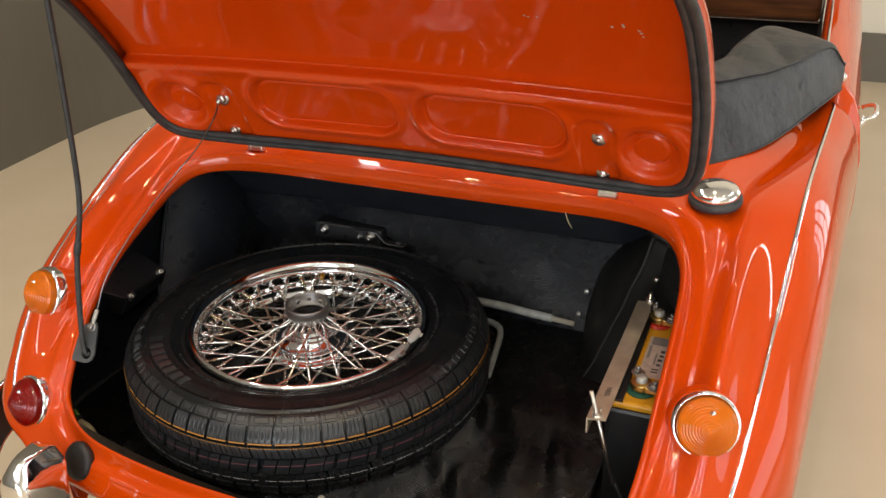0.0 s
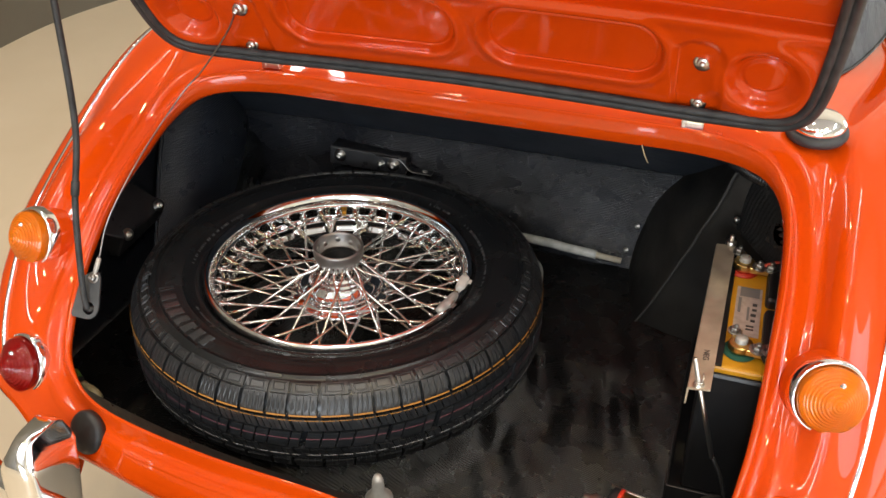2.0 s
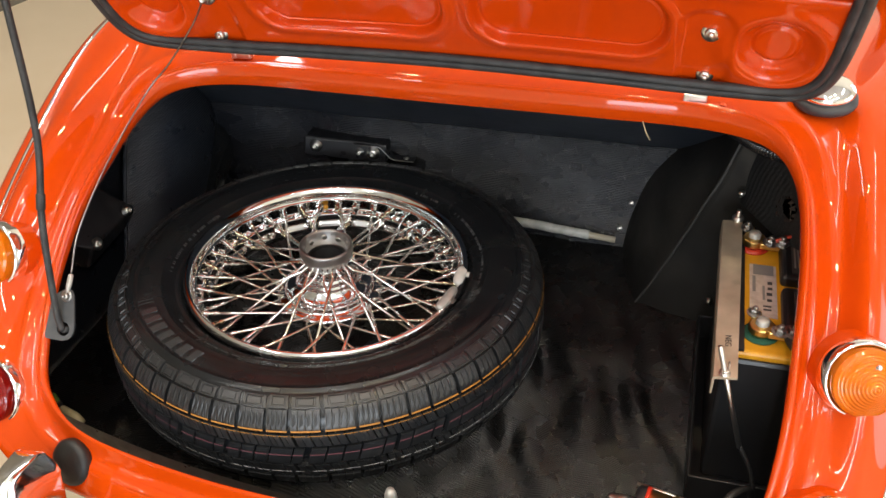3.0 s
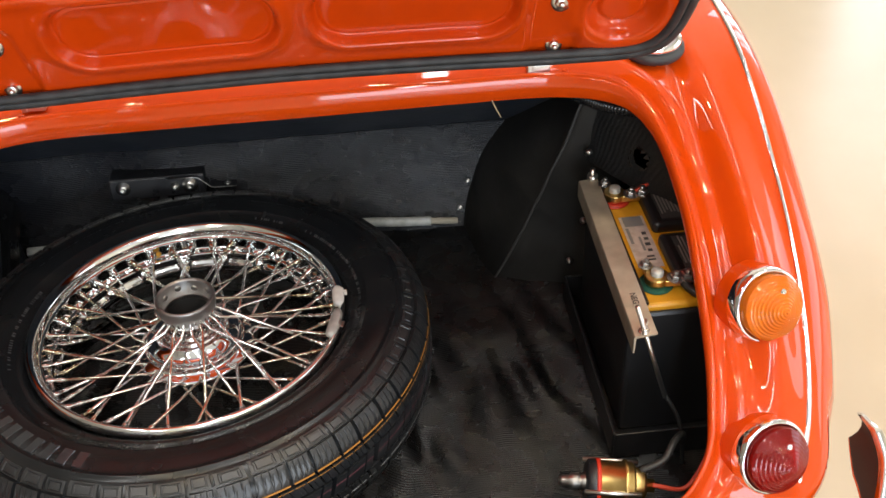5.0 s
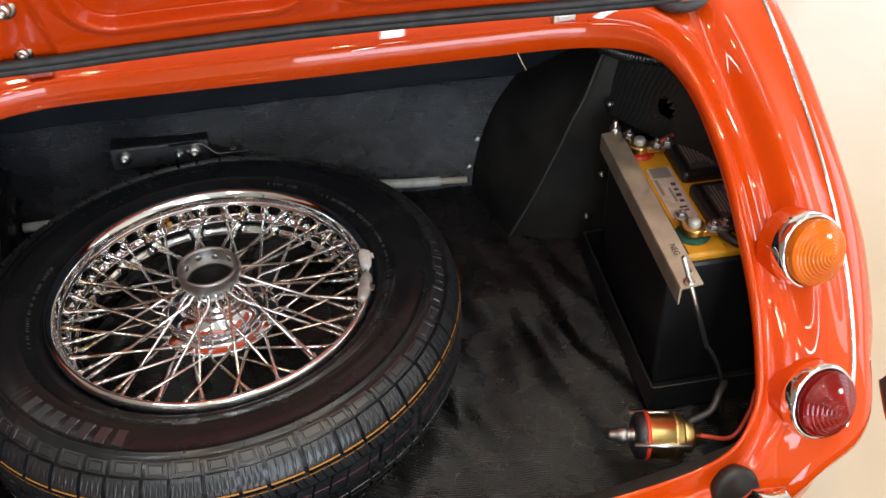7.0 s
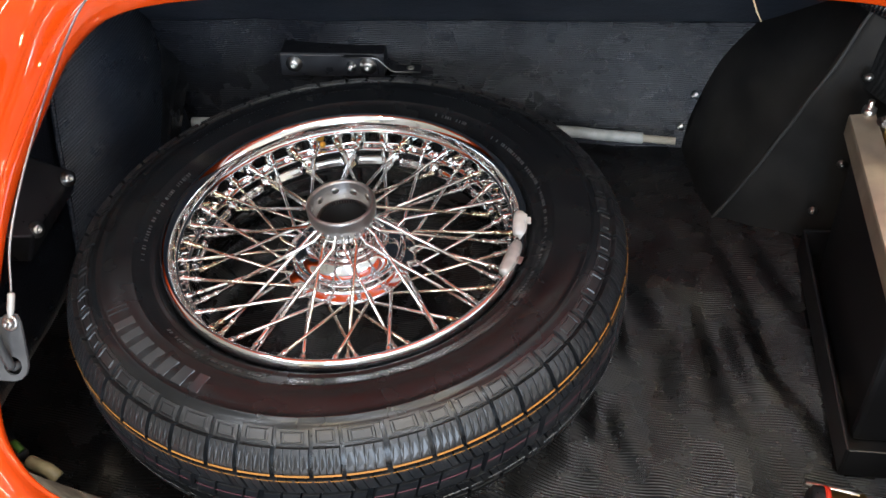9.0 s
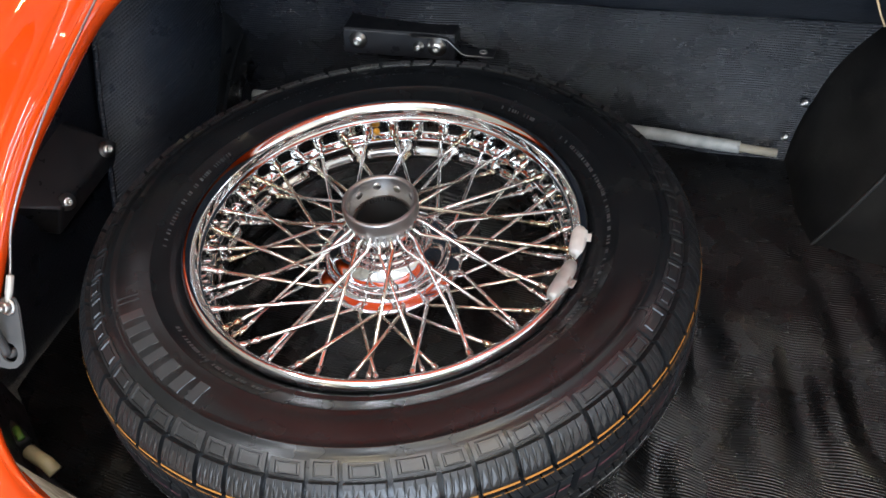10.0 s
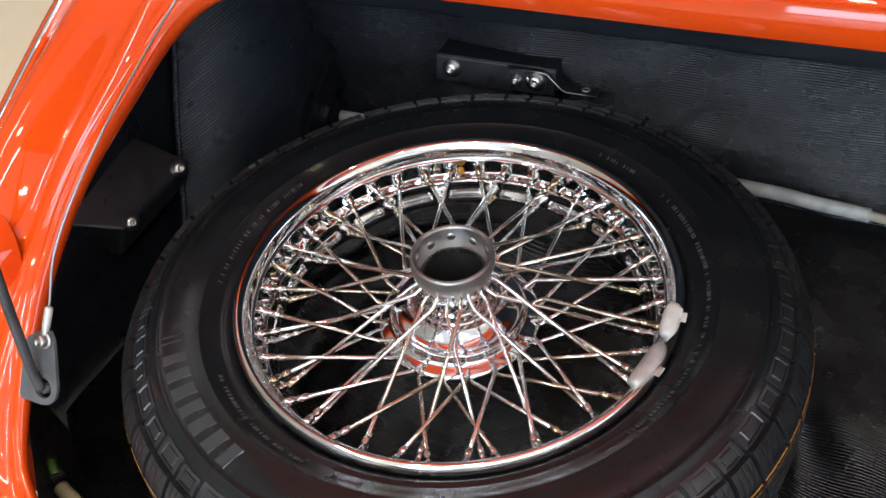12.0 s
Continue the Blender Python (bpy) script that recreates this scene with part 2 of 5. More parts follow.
def grid_faces(bm, rows, close_u=False, close_v=False):
    """Quads over rows of bmesh verts."""
    nu, nv = len(rows), len(rows[0])
    for i in range(nu if close_u else nu - 1):
        for j in range(nv if close_v else nv - 1):
            q = (rows[i][j], rows[(i + 1) % nu][j], rows[(i + 1) % nu][(j + 1) % nv], rows[i][(j + 1) % nv])
            q = list(dict.fromkeys(q))
            if len(q) > 2:
                bm.faces.new(q)


def lathe(profile, seg=64, bm=None, m=Matrix()):
    bm = bm or bmesh.new()
    rows = []
    for k in range(seg):
        a = math.tau * k / seg
        rows.append([bm.verts.new(m @ Vector((r * math.cos(a), r * math.sin(a), z))) for r, z in profile])
    grid_faces(bm, rows, close_u=True)
    return bm


def spline(points, n):
    """n + 1 points evenly in parameter along a Catmull-Rom curve."""
    p = [Vector(q) for q in points]
    p = [2 * p[0] - p[1]] + p + [2 * p[-1] - p[-2]]
    out = []
    for k in range(n + 1):
        s = k / n * (len(p) - 3)
        i = min(int(s), len(p) - 4)
        f = s - i
        a, b, c, d = p[i:i + 4]
        out.append(0.5 * (2 * b + (c - a) * f + (2 * a - 5 * b + 4 * c - d) * f * f + (3 * b - a - 3 * c + d) * f ** 3))
    return out


def tube(bm, points, radius, seg=8, closed=False, flat=1.0):
    """A tube along points; flat squeezes it along its own second axis."""
    pts = [Vector(p) for p in points]
    n, rows = len(pts), []
    ref = None
    for i, p in enumerate(pts):
        a = pts[(i - 1) % n] if closed or i else p
        b = pts[(i + 1) % n] if closed or i < n - 1 else p
        d = (b - a).normalized()
        if ref is None:
            ref = d.orthogonal().normalized()
        ref = (ref - d * ref.dot(d)).normalized()
        side = d.cross(ref)
        r = radius[i] if isinstance(radius, (list, tuple)) else radius
        rows.append([bm.verts.new(p + r * (math.cos(w) * ref + flat * math.sin(w) * side)) for w in [math.tau * k / seg for k in range(seg)]])
    grid_faces(bm, rows, close_u=closed, close_v=True)
    if not closed:
        bm.faces.new(rows[0][::-1])
        bm.faces.new(rows[-1])
    return bm


def lerp_table(table, x):
    """Smooth value of x from rows (x, value) in falling x."""
    if x >= table[0][0]:
        return table[0][1]
    for (x0, v0), (x1, v1) in zip(table, table[1:]):
        if x >= x1:
            return v1 + (v0 - v1) * (x - x1) / (x0 - x1)
    return table[-1][1]


def domed_bolt(bm, at, axis, r=0.008, h=0.006, hexagon=False):
    q = Vector(axis).to_track_quat("Z", "Y").to_matrix().to_4x4()
    m = Matrix.Translation(at) @ q
    if hexagon:
        lathe([(0, 0), (1.5 * r, 0), (1.5 * r, 0.15 * h), (r, 0.2 * h)], 20, bm, m)
        lathe([(r, 0.15 * h), (r, 0.85 * h), (0.86 * r, h), (0, h)], 6, bm, m)
        lathe([(0.5 * r, h), (0.5 * r, 1.5 * h), (0.35 * r, 1.7 * h), (0, 1.7 * h)], 10, bm, m)
    else:
        lathe([(1.25 * r, 0), (1.25 * r, 0.15 * h), (r, 0.25 * h), (0.85 * r, 0.7 * h), (0.5 * r, h), (0.28 * r, h), (0.25 * r, 0.7 * h), (0, 0.65 * h)], 18, bm, m)
    return bm


# ---- the room ----
floor = part("floor", box(bmesh.new(), (14, 18, 0.1), (1, -3, -0.05)), FLOOR_PAINT, smooth=False)
tagged(floor, "glossy beige painted concrete showroom floor", "floor", kind="structure")
left = bmesh.new()
# straight beside the car, then sweeping round to the far wall
plan = [(-2.565, -11.0), (-2.565, 0.5), (-2.565, 1.4)] + [(-2.565 + 2.45 * (1 - math.sqrt(1 - f * f)), 1.75 + 1.87 * f) for f in [0.98 * k / 24 for k in range(25)]]
rows = [[left.verts.new(v) for v in ((x, y, 0), (x, y, CEILING), (x - 0.2, y + 0.1 * (y > 1.5), CEILING), (x - 0.2, y + 0.1 * (y > 1.5), 0))] for x, y in plan]
grid_faces(left, rows, close_v=True)
left.faces.new(rows[0])
left.faces.new(rows[-1])
tagged(part("wall_west", left, WALL_GREY, smooth=False), "olive-grey painted showroom wall beside the car", "wall", kind="structure")
far = bmesh.new()
for x0, x1, z0, z1 in ((-2.54, 2.65, 0.24, CEILING), (4.45, 5.96, 0.24, CEILING), (2.65, 4.45, 2.55, CEILING)):
    box(far, (x1 - x0, 0.2, z1 - z0), ((x0 + x1) / 2, 3.72, (z0 + z1) / 2))
wall_north = tagged(part("wall_north", far, WALL_CREAM, smooth=False), "cream painted wall ahead of the car", "wall", kind="structure")
band = part("baseboard", box(bmesh.new(), (8.5, 0.22, 0.24), (1.71, 3.71, 0.12)), WALL_GREY, smooth=False)
tagged(band, "dark grey painted band along the wall's foot", "baseboard", kind="structure")
glazing = thing("door_1", "white-framed glazed doors letting daylight in", "door")
tagged(glazing, kind="structure")
for x in (2.68, 3.10, 3.53, 3.57, 4.00, 4.42):
    part("door_stile", box(bmesh.new(), (0.05, 0.07, 2.30), (x, 3.68, 1.395)), CEILING_PAINT, glazing, smooth=False)
for z in (0.28, 1.05, 1.80, 2.52):
    part("door_rail", box(bmesh.new(), (1.74, 0.06, 0.06), (3.55, 3.68, z)), CEILING_PAINT, glazing, smooth=False)
near = part("wall_south", box(bmesh.new(), (8.5, 0.2, CEILING), (1.71, -9.6, CEILING / 2)), WALL_CREAM, smooth=False)
tagged(near, "cream painted wall behind the camera", "wall", kind="structure")
east = bmesh.new()
for size, at in (((0.2, 7.6, CEILING), (6.06, -5.7, CEILING / 2)), ((0.2, 1.6, CEILING), (6.06, 2.92, CEILING / 2)),
                 ((0.2, 4.02, CEILING - 2.7), (6.06, 0.11, (CEILING + 2.7) / 2)), ((0.2, 4.02, 0.3), (6.06, 0.11, 0.15))):
    box(east, size, at)
tagged(part("wall_east", east, WALL_CREAM, smooth=False), "cream painted wall with a wide glazed opening", "wall", kind="structure")
tagged(part("ceiling", box(bmesh.new(), (9, 14, 0.1), (1.7, -2.9, CEILING + 0.06)), CEILING_PAINT, smooth=False), "pale grey painted showroom ceiling", "ceiling", kind="structure")

# ---- the car: its skin ----
car = thing("sports_car", "orange-red vintage roadster with its boot lid raised, chrome trim", "car")

# height of the tail's skin above the ground, from the hinge line backwards
SKIN = [(0.6, 0.868), (0.25, 0.872), (0.05, 0.868), (0.0, 0.862), (-0.064, 0.840), (-0.164, 0.800), (-0.264, 0.757), (-0.32, 0.724),
        (-0.38, 0.682), (-0.42, 0.647), (-0.464, 0.603), (-0.504, 0.558), (-0.535, 0.515), (-0.565, 0.455), (-0.59, 0.37), (-0.6, 0.3)]
SKIN_FINE = spline([(a, b, 0) for a, b in SKIN][::-1], 150)[::-1]
SKIN_FINE = [(p.x, p.y) for p in SKIN_FINE]


def evened(table, step=0.004, passes=2, reach=4):
    """The same line in even steps, with its kinks faired out."""
    n = int((table[0][0] - table[-1][0]) / step)
    xs = [table[0][0] - step * k for k in range(n + 1)]
    zs = [lerp_table(table, x) for x in xs]
    for _ in range(passes):
        zs = [sum(zs[max(0, min(n, k + d))] for d in range(-reach, reach + 1)) / (2 * reach + 1) if reach <= k <= n - reach else zs[k] for k in range(n + 1)]
    return list(zip(xs, zs)), step


FAIR, FAIR_STEP = evened(SKIN_FINE)


def profile_height(y):
    """Height of the tail's middle line, read smoothly."""
    t = (FAIR[0][0] - y) / FAIR_STEP
    k = max(0, min(len(FAIR) - 2, int(t)))
    f = max(0.0, min(1.0, t - k))
    return FAIR[k][1] * (1 - f) + FAIR[k + 1][1] * f


def bell(x, centre, width):
    return math.exp(-((x - centre) / width) ** 2)


def ease(a, b, x):
    t = max(0.0, min(1.0, (x - a) / (b - a)))
    return t * t * (3 - 2 * t)


def skin(x, y):
    ax = abs(x)
    back = y - 0.30 * min(ax, 0.462) ** 2
    z = profile_height(back)
    if ax > 0.47:
        even = sum(profile_height(back + 0.01 * d) * (21 - abs(d)) for d in range(-20, 21)) / 441 + 0.005 * bell(y, 0.0, 0.2)
        z += (even - z) * ease(0.47, 0.57, ax) * ease(-0.46, -0.30, y)
    # the wing falls away to its beading
    bead = 0.609 + 0.055 * max(y, -0.4)
    s = max(0.0, (ax - 0.49) / (bead - 0.49))
    z -= (0.012 + 0.010 * ease(-0.36, -0.1, y) + 0.010 * ease(0.1, 0.6, y)) * min(s, 1.2) ** 1.35
    # a valley beside the opening, a swelling that runs back to the upper lamp, a lesser one over the lower lamp
    trough = 0.508 + 0.09 * ease(0.0, 0.5, y)
    z -= (0.015 + 0.009 * ease(0.06, 0.24, y) - 0.003 * bell(y, 0.02, 0.10)) * bell(ax, trough, 0.018 + 0.016 * ease(0.0, 0.2, y)) * ease(-0.44, -0.30, y)
    centre = 0.541 if x > 0 else 0.560
    z += 0.032 * ease(0.09, -0.33, y) * ease(-0.445, -0.325, y) * bell(ax, centre, 0.029)
    z += 0.010 * bell(ax, centre - 0.018, 0.038) * bell(y, -0.420, 0.045)
    return z


# plan of the boot opening and of the beading round the tail, from the front's middle round to the rear's middle
OPENING = [(0, -0.004), (0.2, -0.003), (0.33, -0.006), (0.413, -0.034), (0.453, -0.085), (0.463, -0.17), (0.461, -0.29),
           (0.454, -0.38), (0.434, -0.436), (0.37, -0.474), (0.2, -0.503), (0, -0.515)]
BEAD = [(0, 0.62), (0.25, 0.62), (0.48, 0.63), (0.615, 0.650), (0.643, 0.635), (0.6405, 0.56), (0.6330, 0.44), (0.6250, 0.31), (0.6160, 0.16), (0.607, 0.0), (0.593, -0.22),
        (0.578, -0.36), (0.550, -0.440), (0.490, -0.478), (0.40, -0.502), (0.22, -0.537), (0, -0.551)]
HALF = 140


def loop(control):
    """The whole closed loop, mirrored, as plan points."""
    h = [(p.x, p.y) for p in spline([(*c, 0) for c in control], HALF)]
    h[0], h[-1] = (0, h[0][1]), (0, h[-1][1])
    return h + [(-x, y) for x, y in h[-2:0:-1]]


INNER, OUTER = loop(OPENING), loop(BEAD)
COUNT = len(INNER)


def outward(ring, i):
    (ax, ay), (bx, by) = ring[i - 1], ring[(i + 1) % len(ring)]
    d = Vector((-(by - ay), bx - ax)).normalized()
    return d if d.dot(Vector(ring[i]) - Vector((0, -0.25))) > 0 else -d


def wide(v):
    """The hand-built shell is a little fuller on its near side."""
    if v.x < 0:
        v.x *= 1 + 0.035 * max(0.0, min(1.0, (-v.x - 0.3) / 0.2))
        v.x -= 0.011 * bell(v.x, -0.475, 0.05) * ease(-0.12, -0.28, v.y)
    return v


def lip(i):
    """The rolled edge and gutter of the opening, as points from inside to outside."""
    n = outward(INNER, i)
    f, r = max(0, n.y) ** 2, max(0, -n.y) ** 2
    s = 1 - f - r
    x, y = INNER[i]
    rows = ((0.030, -0.044, -0.040, -0.040), (0.006, -0.045, -0.026, -0.024), (0.0, -0.042, -0.012, -0.012), (0.001, -0.022, -0.004, -0.004), (0.003, -0.014, 0.0, 0.002), (0.006, -0.0085, 0.003, 0.005),
            (0.0085, -0.0085, 0.002, 0.003), (0.011, -0.0145, -0.007, -0.006), (0.014, -0.0160, -0.014, -0.012), (0.019, -0.0155, -0.0155, -0.013), (0.027, -0.0125, -0.008, -0.007), (0.034, -0.001, -0.001, -0.001), (0.042, 0.001, 0.002, 0.001))
    out = []
    for o, df, ds, dr in rows:
        o *= 1 - 0.42 * r
        px, py = x + o * n.x, y + o * n.y
        out.append(Vector((px, py, skin(px, py) * (1 - f) + f * (0.862 + df) + s * ds + r * dr)))
    return out


def flank(i):
    """The wing's side, from the beading down."""
    n = outward(OUTER, i)
    x, y = OUTER[i]
    z = skin(x, y)
    k = 0.35 + 0.65 * max(0.0, min(1.0, (y + 0.56) / 0.3))
    rows = ((0.010, -0.003), (0.022, -0.010), (0.036, -0.024), (0.050, -0.047), (0.060, -0.080), (0.067, -0.13), (0.068, -0.20), (0.060, -0.29), (0.04, -0.38), (0.01, -0.46))
    front = n.y > 0.7
    under = ((0.004, -0.006), (0.006, -0.014), (0.003, -0.022), (-0.006, -0.030), (-0.016, -0.035), (-0.020, -0.037), (-0.024, -0.038), (-0.026, -0.039), (-0.028, -0.040), (-0.030, -0.041))
    full = (0.4, 0.8, 1.0, 1.0, 0.9, 0.7, 0.4, 0.2, 0.0, -0.2)
    side = 1 - max(0.0, -n.y) ** 2
    under = [(o + 0.036 * side * g, dz * (1 + 1.4 * side)) for (o, dz), g in zip(under, full)]
    w = max(ease(0.15, 0.75, -n.y), ease(-0.34, -0.43, y))
    rows = [(a * k * (1 - w) + c * w, b * (1 - w) + d * w) for (a, b), (c, d) in zip(rows, under)]
    k = 1.0
    return [Vector((x + (0.25 if front else 1) * k * o * n.x, y + (0.25 if front else 1) * k * o * n.y, max(0.16, z + dz))) for o, dz in rows]


bm = bmesh.new()
rings = []
for i in range(COUNT):
    edge = lip(i)
    a, b = edge[-1], Vector((*OUTER[i], 0))
    pts = list(edge)
    for k in range(1, 29):
        f = k / 28
        x, y = a.x + (b.x - a.x) * f, a.y + (b.y - a.y) * f
        pts.append(Vector((x, y, skin(x, y))))
    rings.append([bm.verts.new(wide(p)) for p in pts + flank(i)])
grid_faces(bm, rings, close_u=True)
part("body_shell", bm, PAINT, car)

# chrome beading along both wings
for sign in (1, -1):
    run = [i for i in range(COUNT) if sign * OUTER[i][0] > 0.40 and not (OUTER[i][1] > 0.62 and abs(OUTER[i][0]) < 0.64)]
    run.sort(key=lambda i: -OUTER[i][1])
    pts = [Vector((OUTER[i][0] + sign * 0.001, OUTER[i][1], skin(*OUTER[i]) + 0.001)) for i in run if OUTER[i][1] > -0.435]
    pts += [Vector((sign * x, y, z)) for x, y, z in ((0.5500, -0.4490, 0.540), (0.543, -0.4600, 0.518), (0.530, -0.466, 0.496), (0.515, -0.462, 0.46))]
    part("beading", tube(bmesh.new(), [wide(p) for p in pts], 0.0036, 8), CHROME, car, "thin chrome bead along the wing")

# ---- the boot lid ----
HINGE = Vector((0, 0.006, 0.874))
OPEN = radians(85)
lid = part("boot_lid", bmesh.new(), LID_PAINT, car, "raised lid with an embossed inner panel")
SWING = Matrix.Translation(HINGE) @ Matrix.Rotation(-OPEN, 4, "X") @ Matrix.Translation(-HINGE)


def lid_point(x, y, depth):
    """A point of the lid, by its plan when shut and its depth under the outer skin, swung open."""
    return SWING @ Vector((x, y, profile_height(y - 0.30 * min(abs(x), 0.462) ** 2) + 0.006 - depth))


def grown(i, o):
    n = outward(INNER, i)
    o -= 0.035 * max(0.0, n.y) ** 2 - 0.018 * (2 * abs(n.x) * max(0.0, n.y)) ** 2
    return INNER[i][0] + o * n.x, INNER[i][1] + o * n.y


def inset(i, f):
    """From the lid's edge (f = 0) towards its middle line."""
    x, y = grown(i, 0.004)
    cx, cy = x * 0.35, -0.25 + (y + 0.25) * 0.35
    return x + (cx - x) * f, y + (cy - y) * f


def smooth_step(a, b, x):
    t = max(0.0, min(1.0, (x - a) / (b - a)))
    return t * t * (3 - 2 * t)


def rounded_rect(x, y, cx, cy, hx, hy, r):
    """Signed distance to a rounded rectangle."""
    qx, qy = abs(x - cx) - hx + r, abs(y - cy) - hy + r
    return math.hypot(max(qx, 0), max(qy, 0)) + min(max(qx, qy), 0) - r


def emboss(x, y):
    """Depth of the inner panel under the outer skin."""
    d = 0.030
    ax = abs(x)
    d -= 0.022 * smooth_step(-0.187, -0.197, y)
    d += 0.004 * bell(y, -0.180, 0.010)
    for cx, hx in ((-0.128, 0.122), (0.158, 0.114)):
        q = rounded_rect(x, y, cx, -0.120, hx, 0.042, 0.038)
        d -= 0.012 * smooth_step(0.009, -0.001, q)
        d -= 0.0032 * bell(q, -0.0008, 0.0024)
        d += 0.0040 * bell(q, 0.011, 0.008)
    q = math.hypot(ax - 0.400, y + 0.105)
    d += 0.006 * bell(q, 0.056, 0.014)
    d -= 0.013 * smooth_step(0.048, 0.031, q)
    d -= 0.0050 * bell(q, 0.0280, 0.0026)
    q = rounded_rect(ax, y, 0.322, -0.072, 0.026, 0.075, 0.02)
    d -= 0.005 * smooth_step(0.010, -0.002, q)
    return d


bm = bmesh.new()
# outer skin and rim
rows = []
for i in range(COUNT):
    rim = [(0.014, 0.032), (0.020, 0.022), (0.022, 0.010), (0.019, 0.002), (0.010, 0.0)]
    pts = [lid_point(*grown(i, o), d) for o, d in rim]
    for f in (0.3, 0.6, 1.0):
        pts.append(lid_point(*inset(i, f), 0.0))
    rows.append([bm.verts.new(p) for p in pts])
grid_faces(bm, rows, close_u=True)
cap = [r[-1] for r in rows]
bm.faces.new(cap)
# inner panel: a fine sheet cut to the outline
nx, ny = 430, 260
cells = {}


def inside(x, y):
    ax = abs(x)
    best = None
    for i in range(HALF):
        (x0, y0), (x1, y1) = INNER[i], INNER[i + 1]
        if min(y0, y1) <= y < max(y0, y1) and abs(y1 - y0) > 1e-9:
            xi = x0 + (x1 - x0) * (y - y0) / (y1 - y0)
            best = xi if best is None else max(best, xi)
    return best


for j in range(ny + 1):
    y = -0.027 - 0.484 * j / ny
    half_width = (inside(0, y) or 0.05) + 0.006
    for i in range(nx + 1):
        x = half_width * (2 * i / nx - 1)
        cells[i, j] = bm.verts.new(lid_point(x, y, emboss(x, y)))
for j in range(ny):
    for i in range(nx):
        bm.faces.new((cells[i, j], cells[i + 1, j], cells[i + 1, j + 1], cells[i, j + 1]))
bmesh.ops.recalc_face_normals(bm, faces=bm.faces)
bm.to_mesh(lid.data)
bm.free()
lid.data.shade_smooth()
seal = bmesh.new()
tube(seal, [lid_point(*grown(i, 0.0125), 0.034) for i in range(COUNT)], 0.0072, 8, True)
tube(seal, [lid_point(*grown(i, 0.002), 0.036) for i in range(COUNT)], 0.0060, 8, True)
part("lid_seal", seal, SEAL, lid, "ribbed black rubber seal round the lid")

# ---- boot interior ----
MAT_Z = 0.428


def mat_height(x, y):
    p = Vector((x, y, 0))
    z = MAT_Z + 0.006 * noise.noise(p * 5) + 0.002 * noise.noise(p * 13 + Vector((3, 1, 0)))
    reach = math.hypot(x + 0.176, y + 0.128)
    z += 0.034 * ease(0.335, 0.275, reach) * ease(0.195, 0.235, reach)  # raised ring under the spare wheel
    fold = math.sin((x * 1.0 + y * 0.30) * 82 + 3 * noise.noise(p * 6))
    z += 0.0070 * fold * bell(x, 0.22, 0.13) * bell(y, -0.18, 0.18)
    z += 0.0045 * noise.noise(Vector((x * 30 + y * 9, y * 8, 7))) * bell(y, -0.22, 0.3)
    return z


mat = bmesh.new()
rows = []
for i in range(200):
    x = -0.60 + 1.16 * i / 199
    back = -0.492 + 0.30 * min(abs(x), 0.46) ** 2 + max(0, abs(x) - 0.46) * 0.9
    rows.append([mat.verts.new((x, y, mat_height(x, y))) for y in [back + (0.26 - back) * j / 119 for j in range(120)]])
grid_faces(mat, rows)
part("boot_mat", mat, MAT_VINYL, car, "black ribbed vinyl mat, wrinkled")


def sheet(name, corners, mat, label="", n=24, wobble=0.0, thick=0.004):
    """A panel over four curves' corners, with a little unevenness."""
    b = bmesh.new()
    a, c, d, e = [Vector(v) for v in corners]
    nrm = (c - a).cross(e - a).normalized()
    rr = []
    for i in range(n + 1):
        u = i / n
        row = []
        for j in range(n + 1):
            v = j / n
            p = (a * (1 - u) + c * u) * (1 - v) + (e * (1 - u) + d * u) * v
            row.append(b.verts.new(p + nrm * wobble * noise.noise(p * 9)))
        rr.append(row)
    grid_faces(b, rr)
    ob = part(name, b, mat, car, label)
    s = ob.modifiers.new("thickness", "SOLIDIFY")
    s.thickness, s.offset = thick, -1
    return ob


# bulkhead: upright, then sloping back to the hinge rail
sheet("bulkhead_trim", ((-0.62, 0.262, 0.40), (0.50, 0.262, 0.40), (0.50, 0.240, 0.655), (-0.62, 0.240, 0.655)), WALL_VINYL, "black ribbed vinyl bulkhead lining", 40, 0.008)
sheet("bulkhead_top", ((-0.62, 0.240, 0.655), (0.56, 0.240, 0.655), (0.56, 0.06, 0.835), (-0.62, 0.06, 0.835)), TOP_VINYL, "smooth black vinyl under the hinge rail", 24, 0.004)


def side_lining(sign, base_x, top_x, y0, y1, mat):
    """Lining under a wing: its top tucks in below the skin."""
    b = bmesh.new()
    rr = []
    for k in range(31):
        y = y0 + (y1 - y0) * k / 30
        top = skin(top_x, y) - 0.035
        rr.append([b.verts.new((sign * (base_x + (top_x - base_x) * v ** 1.5) + 0.004 * noise.noise(Vector((sign, y * 8, v * 4))), y, 0.38 + (top - 0.38) * v)) for v in [q / 14 for q in range(15)]])
    grid_faces(b, rr)
    return part("side_trim", b, mat, car, "black ribbed vinyl side lining")


side_lining(-1, 0.606, 0.588, -0.355, 0.05, SIDE_VINYL)
side_lining(1, 0.575, 0.52, -0.355, 0.10, SIDE_VINYL)
upper = bmesh.new()
run = spline([(0.405, 0.058, 0), (0.425, 0.024, 0), (0.458, -0.026, 0), (0.500, -0.085, 0), (0.530, -0.17, 0), (0.545, -0.28, 0)], 120)
HOLE = Vector((0.4600, -0.024, 0.722))
rr = []
for p in run:
    top = skin(min(p.x, 0.50), p.y) - 0.028
    rr.append([upper.verts.new(Vector((p.x + 0.02 * v, p.y, 0.672 + (top - 0.672) * v)) + 0.003 * noise.noise_vector(Vector((p.x, p.y, v * 0.15)) * 16)) for v in [q / 36 for q in range(37)]])
